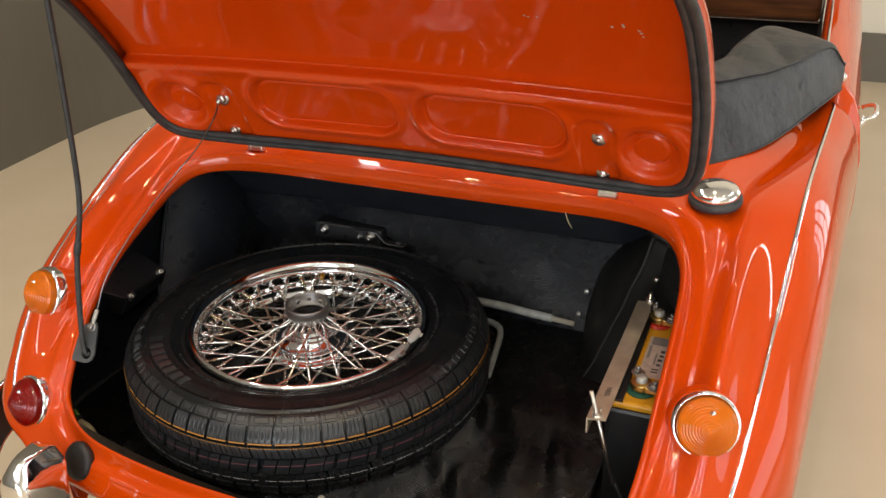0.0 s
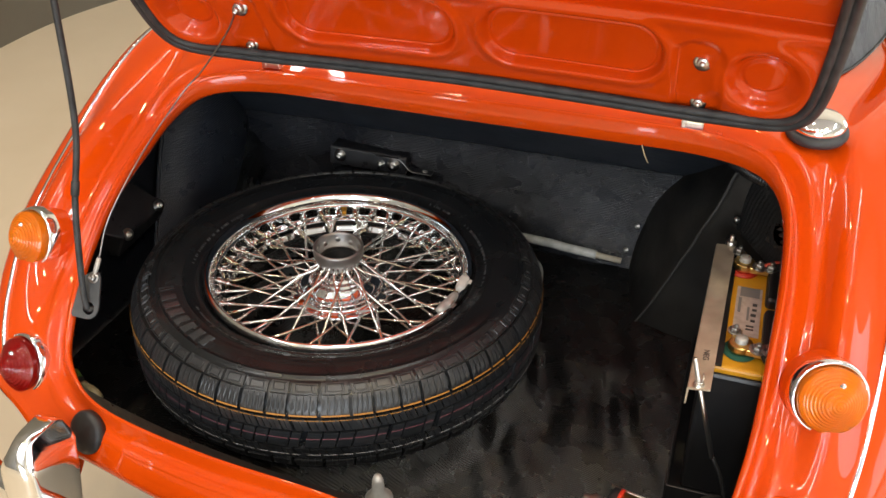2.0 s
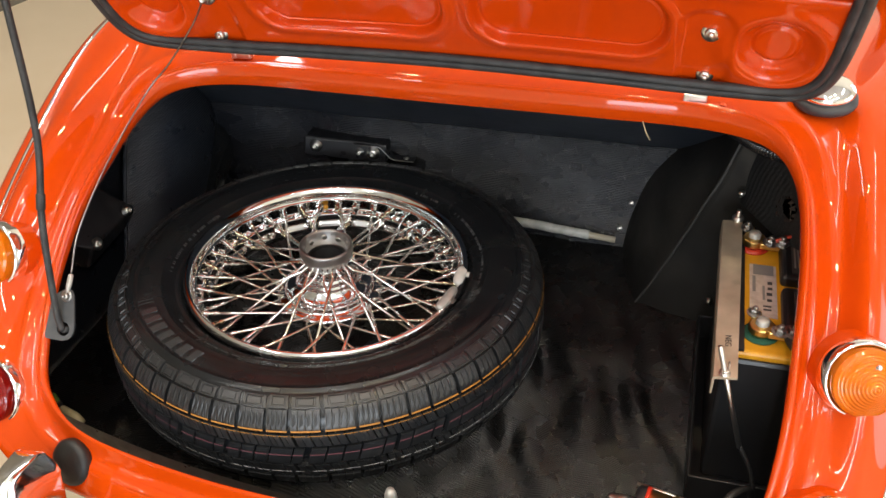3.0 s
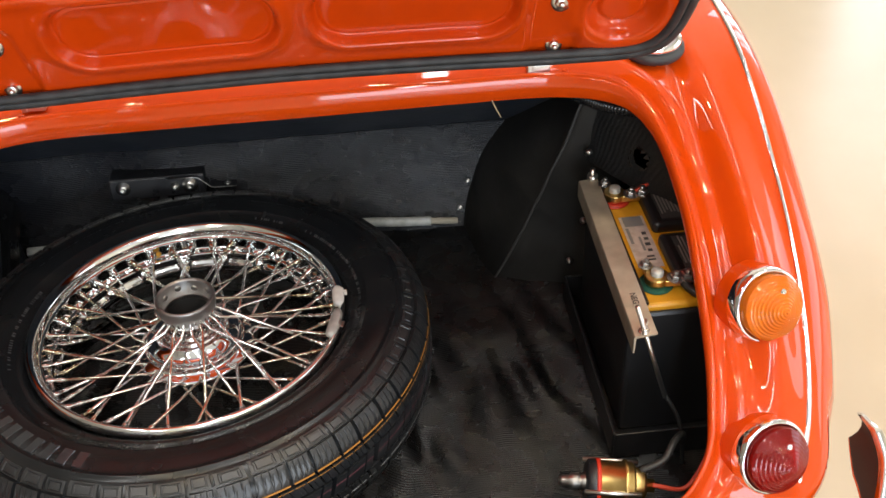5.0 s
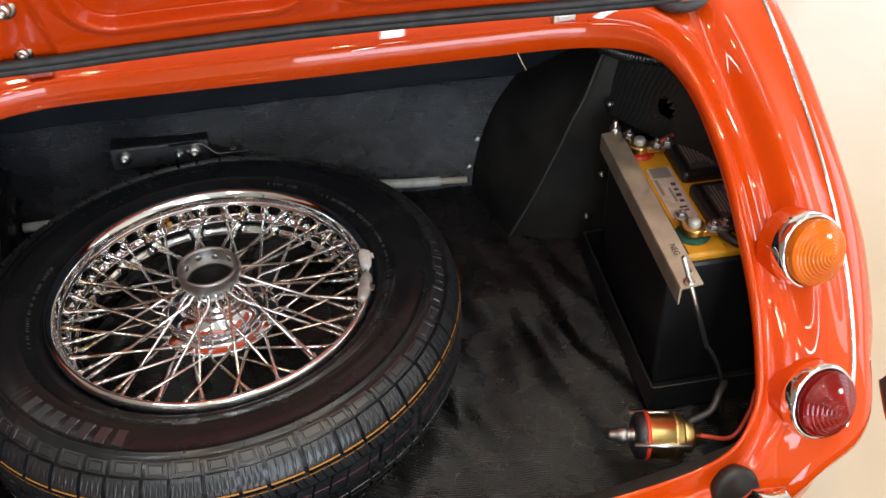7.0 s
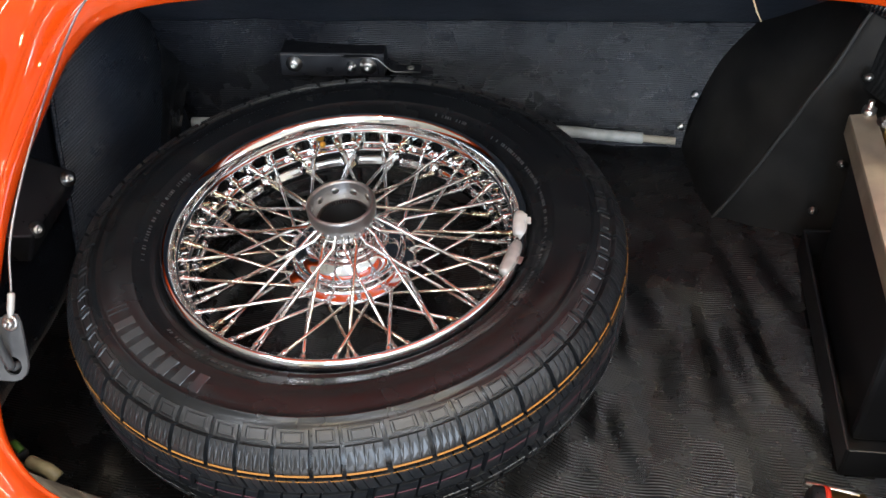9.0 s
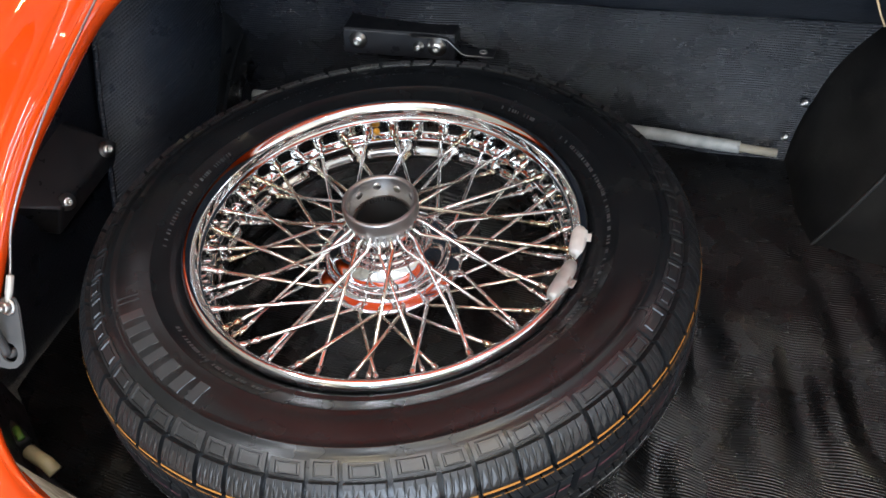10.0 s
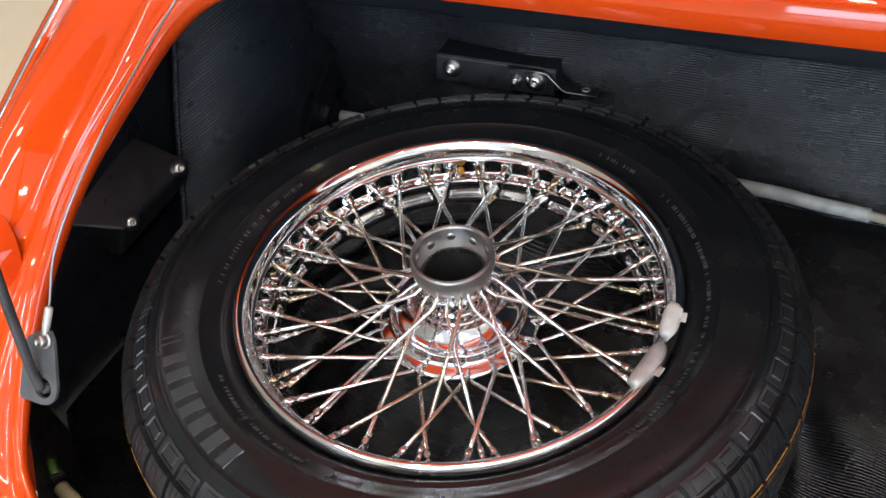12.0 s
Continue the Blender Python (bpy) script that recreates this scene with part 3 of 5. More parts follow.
grid_faces(upper, rr)
torn = [f for f in upper.faces if (f.calc_center_median() - HOLE).length < 0.0145 + 0.004 * noise.noise(f.calc_center_median() * 90)]
bmesh.ops.delete(upper, geom=torn, context="FACES")
part("upper_side_trim", upper, TRIM_VINYL, car, "ribbed black trim above the battery with a torn hole")
# unseen black plate added behind the torn hole to keep it dark
part("hole_backing", box(bmesh.new(), (0.004, 0.16, 0.12), (0.515, 0.03, 0.735)), BLACK_PAINT, car, smooth=False)
rear = bmesh.new()
rr = []
for k in range(41):
    x = -0.575 + 1.15 * k / 40
    y = -0.500 + 0.30 * min(abs(x), 0.46) ** 2 + max(0, abs(x) - 0.46) * 0.9
    rr.append([rear.verts.new((x, y + 0.012 * (1 - v), 0.408 + 0.127 * v)) for v in (0, 0.33, 0.66, 1)])
grid_faces(rear, rr)
part("rear_trim", rear, BLACK_PAINT, car)
# a closed belly under the boot
part("underbody", box(bmesh.new(), (0.98, 0.66, 0.008), (0, -0.07, 0.402)), BLACK_PAINT, car, smooth=False)

# wheel arch covered in vinyl, bulging in from the near side wing
arch = bmesh.new()
rows = []
for i in range(41):
    v = i / 40
    z = 0.38 + 0.44 * v
    row = []
    for j in range(41):
        f = j / 40
        a, b, c_ = Vector((-0.588, 0.03 + 0.42 * (min(z, 0.74) - 0.70), 0)), Vector((-0.485, 0.085, 0)), Vector((-0.546, 0.275, 0))
        p = a * (1 - f) ** 2 + b * 2 * f * (1 - f) + c_ * f * f
        p.x -= 0.030 * v * v * v * f
        p += 0.004 * noise.noise_vector(Vector((f * 4, z * 7, 2)))
        row.append(arch.verts.new((p.x, p.y, z)))
    rows.append(row)
grid_faces(arch, rows)
for k in (0, 40):
    tube(arch, [r[k].co + Vector((0.004, -0.003, 0)) for r in rows], 0.0035, 6)
part("wheel_arch_cover", arch, ARCH_VINYL, car, "black ribbed vinyl over the wheel arch")

# trim board over the other arch, creased
board = bmesh.new()
LEFT_EDGE = [(0.85, 0.45), (0.72, 0.372), (0.677, 0.331), (0.63, 0.290), (0.582, 0.262), (0.50, 0.244), (0.43, 0.236), (0.38, 0.236)]


def crease_at(z):
    v = (z - 0.39) / 0.44
    return Vector((0.255 + 0.160 * v ** 0.85, 0.112 - 0.06 * v, z))


rows = []
for i in range(49):
    z = 0.38 + 0.46 * i / 48
    mid = crease_at(max(z, 0.39))
    edge = Vector((sum(lerp_table(LEFT_EDGE, z + d) for d in (-0.03, -0.015, 0, 0.015, 0.03)) / 5, 0.262 - 0.03 * i / 48, z))
    end = Vector((max(0.46, mid.x + 0.02), 0.048, z))
    row = []
    for p, q, n in ((edge, mid, 16), (mid, end, 10)):
        for k in range(n):
            v = p + (q - p) * k / n
            v.y -= (0.016 if n == 16 else 0.0) * math.sin(math.pi * k / n)
            row.append(board.verts.new(v + 0.004 * noise.noise_vector(v * 14) * (0 < k)))
    row.append(board.verts.new(end))
    rows.append(row)
grid_faces(board, rows)
board_ob = part("wheel_arch_board", board, BOARD, car, "creased black trim board over the wheel arch")
crease = bmesh.new()
tube(crease, [rows_co + Vector((-0.0015, -0.002, 0)) for rows_co in [crease_at(0.40 + 0.40 * k / 24) + 0.004 * noise.noise_vector(crease_at(0.40 + 0.40 * k / 24) * 14) for k in range(25)]], 0.0022, 6)
part("board_crease", crease, material("scuffed_crease", (0.05, 0.049, 0.047), 0.6), board_ob)
s = board_ob.modifiers.new("thickness", "SOLIDIFY")
s.thickness, s.offset = 0.004, 0

# ---- spare wheel ----
AXIS = Vector((0.0227, 0.0007, 1.0)).normalized()
side = Vector((0, 1, 0)).cross(AXIS).normalized()
WHEEL = Matrix.Translation((-0.1757, -0.1284, 0.6084)) @ Matrix((side, AXIS.cross(side), AXIS)).transposed().to_4x4()
wheel = thing("spare_wheel", "chrome wire spare wheel with black tyre, lying in the boot", "wheel", m=WHEEL)
MID = -0.0702
SEATED = Matrix.Rotation(radians(-0.9), 4, "X") @ Matrix.Rotation(radians(-1.1), 4, "Y")  # the tyre sits a touch askew on its rim
half_tyre = [(0.2060, 0.046), (0.2085, 0.0500), (0.2110, 0.0535), (0.2140, 0.0580), (0.2175, 0.0612), (0.2200, 0.0620), (0.2222, 0.0612), (0.2250, 0.0625), (0.2330, 0.0675), (0.2400, 0.0712), (0.2408, 0.0723), (0.2418, 0.0721),
             (0.2500, 0.0740), (0.2620, 0.0752), (0.2720, 0.0746), (0.2775, 0.0732), (0.2785, 0.0744), (0.2807, 0.0740), (0.2817, 0.0720), (0.2870, 0.0705), (0.2935, 0.0680), (0.3010, 0.0630), (0.3080, 0.0555), (0.3130, 0.0470),
             (0.3156, 0.0395), (0.3172, 0.028), (0.3180, 0.014), (0.3182, 0.0)]
tyre = part("tyre", lathe([(r, MID + z) for r, z in half_tyre] + [(r, MID - z) for r, z in half_tyre[-2::-1]], 180), TYRE, wheel, "glossy black tyre side wall")
tyre.matrix_local = SEATED


def polar(r, deg, z):
    return (r * math.cos(radians(deg)), r * math.sin(radians(deg)), z)


# the rim: rolled lip, then a well pressed into arched pockets between the spoke seats
OUTER_SEAT, INNER_SEAT = 7.25, 11.9
lip_line = [(0.2070, -0.020), (0.2100, -0.0135), (0.2112, -0.0085), (0.2108, -0.0045), (0.2092, -0.0008), (0.2070, 0.0010), (0.2048, 0.0008), (0.2028, -0.0008), (0.2008, -0.0030), (0.1992, -0.0056), (0.1983, -0.0076), (0.1979, -0.0090),
            (0.1981, -0.0103), (0.1978, -0.0120), (0.1974, -0.0145), (0.1968, -0.0168), (0.1958, -0.0184), (0.1947, -0.0190)]
well_line = [(0.1940 - 0.0030 * (k / 18), -0.0194 - 0.0226 * k / 18) for k in range(19)]
low_line = [(0.1888, -0.0428), (0.1878, -0.0435), (0.1872, -0.0446)] + [(0.1869 - 0.0047 * (k / 10) ** 1.3, -0.0456 - 0.0154 * k / 10) for k in range(11)]
foot_line = [(0.1818, -0.0622), (0.1808, -0.0635), (0.1812, -0.0652), (0.1835, -0.0690), (0.1870, -0.0740), (0.1905, -0.0820), (0.1940, -0.0940), (0.1990, -0.108), (0.2050, -0.122), (0.2090, -0.132), (0.2110, -0.140)]


def pressed(r, z, deg):
    """The well's radius with its pockets, seats and dimples."""
    u = (deg - OUTER_SEAT) % 9.0
    u = min(u, 9.0 - u)
    across = abs(4.5 - u) / 3.45
    if -0.045 < z < -0.0165:
        roof = -0.0205 - 0.0060 * min(1.2, across) ** 4
        pocket = ease(roof + 0.0010, roof - 0.0016, z) * ease(-0.0425, -0.0400, z) * ease(1.08, 0.86, across)
        r += 0.0062 * pocket - 0.0076 * pocket * (1 - pocket)
        r -= 0.0036 * bell(u, 0, 0.95) * bell(z, -0.0285, 0.0052)
    v = (deg - INNER_SEAT) % 18.0
    v = min(v, 18.0 - v)
    if z < -0.043:
        r -= 0.0062 * bell(v, 0, 1.7) * bell(z, -0.0560, 0.0062)
        w = abs(9.0 - v) / 6.2
        r += 0.0022 * ease(1.1, 0.8, w) * bell(z, -0.0540, 0.0050)
    return r


b = bmesh.new()
rows = []
SPAN = 720
for k in range(SPAN):
    deg = 360.0 * k / SPAN + OUTER_SEAT
    row = [(r, z) for r, z in lip_line] + [(pressed(r, z, deg), z) for r, z in well_line + low_line] + foot_line
    rows.append([b.verts.new(polar(r, deg, z)) for r, z in row])
grid_faces(b, rows, close_u=True)
part("rim", b, CHROME, wheel, "polished chrome rim with arched spoke pockets")

# the hub: splined collar, waisted shell with turned rings, rear flange
part("hub_bore", lathe([(0.0302, -0.12), (0.0302, 0.0030), (0.0312, 0.0040)], 60), BORE_SHADE, wheel, "hub bore, its deep shade painted black")
collar = [(0.0312, 0.0030), (0.0310, 0.0070), (0.0340, 0.0085), (0.0345, 0.0265), (0.0352, 0.0285), (0.0372, 0.0292), (0.0388, 0.0285), (0.0393, 0.0265), (0.0392, 0.0185), (0.0384, 0.0130), (0.0368, 0.0085), (0.0352, 0.0045), (0.0346, 0.0020)]
part("hub_collar", lathe(collar, 72), STEEL, wheel, "dull steel splined hub collar")
shell = [(0.0346, 0.0030), (0.0340, 0.0000), (0.0334, -0.0040), (0.0332, -0.0090), (0.0338, -0.0140), (0.0352, -0.0180), (0.0364, -0.0195), (0.0370, -0.0215), (0.0372, -0.0245), (0.0390, -0.0270), (0.0402, -0.0290), (0.0404, -0.0315),
         (0.0428, -0.0345), (0.0465, -0.0385), (0.0510, -0.0415), (0.0560, -0.0430), (0.0605, -0.0432), (0.0628, -0.0425), (0.0642, -0.0432), (0.0648, -0.0455), (0.0640, -0.0490), (0.0655, -0.0520), (0.0700, -0.0535), (0.0760, -0.0545),
         (0.0790, -0.0560), (0.0798, -0.0585), (0.0785, -0.0615), (0.0700, -0.0640), (0.0560, -0.0660), (0.0400, -0.0900), (0.0320, -0.1200)]
part("hub_shell", lathe(shell, 96), HUB_CHROME, wheel, "flared chrome hub shell with turned rings")


def spoke_mesh(a, elbow, b, name):
    b_ = bmesh.new()
    a, elbow, b = Vector(a), Vector(elbow), Vector(b)
    d = (b - elbow).normalized()
    run = spline([a, a + (elbow - a) * 0.55, elbow, elbow + d * 0.010, elbow + d * 0.03], 12)
    tube(b_, run + [b], 0.00215, 8)
    bmesh.ops.recalc_face_normals(b_, faces=b_.faces)
    me = bpy.data.meshes.new(name)
    b_.to_mesh(me)
    b_.free()
    return me


def nipple_mesh(elbow, b):
    """The threaded sleeve at a spoke's outer end."""
    b_ = bmesh.new()
    b = Vector(b)
    d = (b - Vector(elbow)).normalized()
    tube(b_, [b - d * q for q in (0.0185, 0.0180, 0.0120, 0.0115, 0.0070, 0.0062, 0.0, -0.004)], [0.0023, 0.0034, 0.0034, 0.0028, 0.0028, 0.0038, 0.0042, 0.0044], 8)
    bmesh.ops.recalc_face_normals(b_, faces=b_.faces)
    me = bpy.data.meshes.new("nipple")
    b_.to_mesh(me)
    b_.free()
    return me


# long spokes run from under the collar to the lower seats, short ones from the rear flange to the upper seats
for turn, collar_at, seat_at, z0 in ((-21.0, 14.0, 29.0, 0.0005), (19.0, 29.4, 48.4, -0.0035)):
    ends = polar(0.0335, collar_at, z0 + 0.001), polar(0.0425, collar_at + 0.06 * turn, z0 - 0.0050), polar(0.1745, collar_at + turn, -0.0570)
    me, nip = spoke_mesh(*ends, "spoke"), nipple_mesh(*ends[1:])
    for k in range(10):
        for name, data, mat in (("spoke", me, SPOKE), ("spoke_nipple", nip, NIPPLE)):
            part_of(name, data, mat, wheel).matrix_local = Matrix.Rotation(radians(36 * k), 4, "Z")
for turn, seat_at, r0, z0 in ((-22.5, 7.25, 0.0750, -0.0535), (21.5, 16.25, 0.0725, -0.0590)):
    ends = polar(r0 - 0.004, seat_at - turn, z0 - 0.001), polar(r0 + 0.009, seat_at - turn * 0.97, z0 + 0.0045 * (1 if z0 > -0.055 else -0.2)), polar(0.1895, seat_at, -0.0280)
    me, nip = spoke_mesh(*ends, "spoke"), nipple_mesh(*ends[1:])
    for k in range(20):
        for name, data, mat in (("spoke", me, SPOKE), ("spoke_nipple", nip, NIPPLE)):
            part_of(name, data, mat, wheel).matrix_local = Matrix.Rotation(radians(18 * k), 4, "Z")

# tread: framed pads on the shoulder, siped blocks, and the staggered ribs round the crown
pitches = [1.0, 0.8, 1.15, 1.15, 0.8, 1.0, 0.8, 1.15, 1.0, 1.0, 0.8, 1.15, 0.8, 1.0]
starts, turn = [], 0.0
for k in range(56):
    starts.append(turn)
    turn += pitches[k % len(pitches)]
starts = [math.tau * q / turn for q in starts] + [math.tau]
CROWN = [q for q in half_tyre if q[0] > 0.2865]
CROWN = CROWN + [(r, -z) for r, z in CROWN[-2::-1]]
REACH = [0.0]
for (r0, z0), (r1, z1) in zip(CROWN, CROWN[1:]):
    REACH.append(REACH[-1] + math.hypot(r1 - r0, z1 - z0))


def on_tyre(s, a, lift):
    """A point on the tyre: s runs by length from one shoulder (0) over the crown to the other (1)."""
    q = max(0.0, min(0.9999, s)) * REACH[-1]
    i = max(k for k in range(len(REACH) - 1) if REACH[k] <= q)
    f = (q - REACH[i]) / (REACH[i + 1] - REACH[i])
    (r0, z0), (r1, z1) = CROWN[i], CROWN[i + 1]
    n = Vector((-(z1 - z0), r1 - r0)).normalized()
    r, z = r0 + (r1 - r0) * f + n.x * lift, z0 + (z1 - z0) * f + n.y * lift
    return Vector((r * math.cos(a), r * math.sin(a), MID + z))


def block(b, s0, s1, a0, a1, h, rings, skew=0.0):
    """A tread block; rings: (size, height) from its foot to its middle."""
    sm, am, hs, ha = (s0 + s1) / 2, (a0 + a1) / 2, (s1 - s0) / 2, (a1 - a0) / 2
    shape = ((-1, -1), (-0.33, -1), (0.33, -1), (1, -1), (1, 0), (1, 1), (0.33, 1), (-0.33, 1), (-1, 1), (-1, 0))
    rows = [[b.verts.new(on_tyre(sm + hs * u * k, am + (ha * v + skew * u) * k, h * z)) for u, v in shape] for k, z in rings]
    grid_faces(b, rows, close_v=True)
    b.faces.new(rows[-1])


tread = bmesh.new()
lines = {ORANGE_LINE: bmesh.new(), PINK_LINE: bmesh.new(), WHITE_LINE: bmesh.new()}
SQUARE = ((1.0, -0.3), (0.97, 1.0), (0.72, 1.0), (0.67, 0.25), (0.56, 0.25), (0.51, 1.0), (0.22, 1.0))
PLAIN = ((1.0, -0.3), (0.96, 1.0), (0.6, 1.0))


def line_piece(mat, s, width, a0, a1, lift):
    b = lines[mat]
    rows = [[b.verts.new(on_tyre(s + d, a0 + (a1 - a0) * k / 3, lift)) for k in range(4)] for d in (-width / 2, width / 2)]
    grid_faces(b, rows)


for k in range(56):
    a0, a1 = starts[k], starts[k + 1]
    w = a1 - a0
    gap = 0.05 * w
    shift = 0.5 * w
    for flip in (False, True):
        def at(s0, s1):
            return (1 - s1, 1 - s0) if flip else (s0, s1)
        block(tread, *at(0.010 if k % 2 else 0.022, 0.108), a0 + gap, a1 - gap, 0.0017, SQUARE, 0.002)
        fifth = (w - 2.4 * gap) / 4
        for q in range(4):
            block(tread, *at(0.116, 0.272), a0 + 1.2 * gap + fifth * q + 0.0004, a0 + 1.2 * gap + fifth * (q + 1) - 0.0004, 0.0062, PLAIN, -0.002)
        for q in range(4):
            b0 = a0 + shift * 0.3 + w * q / 4
            block(tread, *at(0.292, 0.405), b0 + (0.005 if q % 2 == 0 else 0.0008), b0 + w / 4 - 0.0008, 0.0058, PLAIN, 0.010)
    for q in range(2):
        b0 = a0 + shift + w * q / 2
        block(tread, 0.420, 0.580, b0 + 0.004, b0 + w / 2 - 0.002, 0.0060, PLAIN, -0.012)
        line_piece(PINK_LINE, 0.480, 0.007, b0 + 0.005, b0 + w / 2 - 0.004, 0.0072)
        line_piece(WHITE_LINE, 0.655, 0.007, b0 + 0.006, b0 + w / 2 - 0.006, 0.0072)
        line_piece(ORANGE_LINE, 0.302, 0.006, a0 + w * q / 2 + 0.004, a0 + w * (q + 1) / 2 - 0.003, 0.0068)
    line_piece(ORANGE_LINE, 0.262, 0.0065, a0 + 1.3 * gap, a1 - 1.3 * gap, 0.0070)
tagged(part("tread", tread, TREAD, wheel, "sharp new tread blocks", smooth=False), kind="stuff").matrix_local = SEATED
for mat, b in lines.items():
    tagged(part("tread_line", b, mat, wheel, "coloured factory line round the tread"), kind="stuff").matrix_local = SEATED

# raised marks on the side wall, as plain bars
marks, print_marks = bmesh.new(), bmesh.new()
WALL = [q for q in half_tyre if 0.2215 < q[0] < 0.283]


def wall_bar(b, r0, r1, deg, width, h=0.0013):
    ends = []
    for r in (r0, r1):
        for (ra, za), (rb, zb) in zip(WALL, WALL[1:]):
            if ra <= r <= rb:
                ends.append((r, MID + za + (zb - za) * (r - ra) / (rb - ra)))
    half = width / 2
    rows = []
    for lift, grow in ((-0.0006, 1.0), (h, 0.86)):
        rows.append([b.verts.new(Matrix.Rotation(radians(deg), 3, "Z") @ Vector((r, grow * q * half, z + lift))) for (r, z), q in ((ends[0], -1), (ends[0], 1), (ends[1], 1), (ends[1], -1))])
    grid_faces(b, rows, close_v=True)
    b.faces.new(rows[1])


for deg, width in ((222.6, 0.0125), (227.0, 0.0130), (231.6, 0.0150), (236.2, 0.0130), (240.9, 0.0155), (245.8, 0.0150), (250.4, 0.0135)):
    wall_bar(marks, 0.2530, 0.2740, deg, width, 0.0011)
for k in (0, 1):
    wall_bar(marks, 0.2530, 0.2740, 218.2 - 1.6 * k, 0.0014)
for deg0, deg1, r, size in ((95, 150, 0.262, 0.0045), (40, 75, 0.262, 0.0045), (160, 200, 0.229, 0.0032), (330, 385, 0.229, 0.0032), (25, 50, 0.2285, 0.0032), (230, 262, 0.229, 0.0032), (60, 72, 0.229, 0.003)):
    deg = deg0
    while deg < deg1:
        wall_bar(print_marks, r, r + size, deg, random.choice((0.0022, 0.0032, 0.0012)), 0.0007)
        deg += random.choice((0.9, 1.2, 1.2, 2.4))
tagged(part("side_wall_print", print_marks, LETTER_RUBBER, wheel, smooth=False), kind="stuff").matrix_local = SEATED
tagged(part("side_wall_mark", marks, MARK_RUBBER, wheel, "large glossy moulded marks", smooth=False), kind="stuff").matrix_local = SEATED

# balance weights clipped to the rim
for deg, length, mat, label in ((2.8, 0.037, WEIGHT_WHITE, "pale clip-on balance weight"), (-12.8, 0.050, LEAD, "grey lead balance weight")):
    b = bmesh.new()
    rows = []
    for k in range(13):
        a = radians(deg) + (k / 12 - 0.5) * length / 0.2
        taper = 1 - 0.45 * abs(k / 6 - 1) ** 4
        rows.append([b.verts.new(((0.2020 + u * 0.0078 * taper) * math.cos(a), (0.2020 + u * 0.0078 * taper) * math.sin(a), 0.0012 - 0.0008 * u + v * taper)) for u, v in
                     ((-1, -0.007), (-1.05, -0.001), (-0.7, 0.0038), (0.0, 0.0052), (0.7, 0.0045), (1.0, 0.002), (0.7, -0.007))])
    grid_faces(b, rows, close_v=True)
    b.faces.new(rows[0])
    b.faces.new(rows[-1])
    weight = part("balance_weight", b, mat, wheel, label)
    b = bmesh.new()
    turned = Matrix.Rotation(radians(deg + (2 if deg > 0 else 0)), 4, "Z")
    for at_, size in (((0.2040, 0, 0.0042), (0.010, 0.011, 0.0016)), ((0.2090, 0, 0.0022), (0.0016, 0.011, 0.0050)), ((0.2115, 0, -0.0005), (0.005, 0.011, 0.0014))):
        box(b, size, at_, turned)
    soften(part("weight_clip", b, ZINC if deg < 0 else mat, weight, smooth=False), 0.0008)
# yellow dab on one spoke end
dab = bmesh.new()
bmesh.ops.create_icosphere(dab, subdivisions=2, radius=0.0042, matrix=Matrix.Translation(polar(0.1900, 112.2, -0.0300)))
part("paint_dab", dab, YELLOW, wheel)
# balls and splines in the hub's bore
for k in range(10):
    b = bmesh.new()
    lathe([(0.0046, -0.001), (0.0041, 0.0010), (0.0026, 0.0016), (0, 0.0018)], 14, b, Matrix.Rotation(radians(36 * k + 8), 4, "Z") @ Matrix.Translation((0.0345, 0, 0.0145 + 0.003 * (k % 2))) @ Matrix.Rotation(radians(-90), 4, "Y"))
    part("hub_rivet", b, ZINC, wheel)
b = bmesh.new()
for k in range(60):
    box(b, (0.003, 0.0014, 0.006), (0, 0, 0), Matrix.Rotation(math.tau * k / 60, 4, "Z") @ Matrix.Translation((0.0302, 0, 0.0040)))
tagged(part("hub_spline", b, STEEL, wheel, smooth=False), kind="stuff")
b = bmesh.new()
for k in range(32):
    box(b, (0.0016, 0.0030, 0.0100), (0, 0, 0), Matrix.Rotation(math.tau * k / 32, 4, "Z") @ Matrix.Translation((0.0364, 0, 0.0070)) @ Matrix.Rotation(radians(22), 4, "Y"))
tagged(part("hub_flute", b, HUB_CHROME, wheel, smooth=False), kind="stuff")

# ---- tail lamps ----


def tail_lamp(sign, at, lens_mat, profile, label):
    axis = Vector((sign * 0.24, -0.86, 0.41)).normalized()
    m = Matrix.Translation(Vector(at) - 0.004 * axis) @ axis.to_track_quat("Z", "Y").to_matrix().to_4x4()
    base = part("tail_lamp", lathe([(0.0462, -0.020), (0.0464, -0.010), (0.0460, -0.003), (0.0450, 0.0008), (0.0436, 0.0032), (0.0418, 0.0040), (0.0404, 0.0030), (0.0396, 0.001), (0.0394, 0.0), (0.03, -0.002), (0.0, -0.003)], 48, m=m), CHROME, car, label)
    part("lens", lathe(profile, 64, m=m), lens_mat, base)
    part("bulb", lathe([(0.0, 0.026), (0.006, 0.024), (0.009, 0.017), (0.006, 0.006), (0.006, 0.0)], 20, m=m), AMBER_BACK if lens_mat is AMBER else RED_BACK, base)
    part("reflector", lathe([(0.0384, 0.0125), (0.0380, 0.0040), (0.034, 0.0015), (0.0, 0.0004)], 40, m=m), AMBER_BACK if lens_mat is AMBER else RED_BACK, base)
    part("lamp_plinth", lathe([(0.0450, -0.010), (0.0458, -0.011), (0.0463, -0.014), (0.0470, -0.024), (0.0480, -0.036)], 48, m=m), PAINT, base, "painted swelling behind the lamp")
    screw = bmesh.new()
    domed_bolt(screw, m @ Vector((0.004, 0.022, 0.026)), axis, 0.003, 0.003)
    part("lens_screw", screw, CHROME, base)
    return base


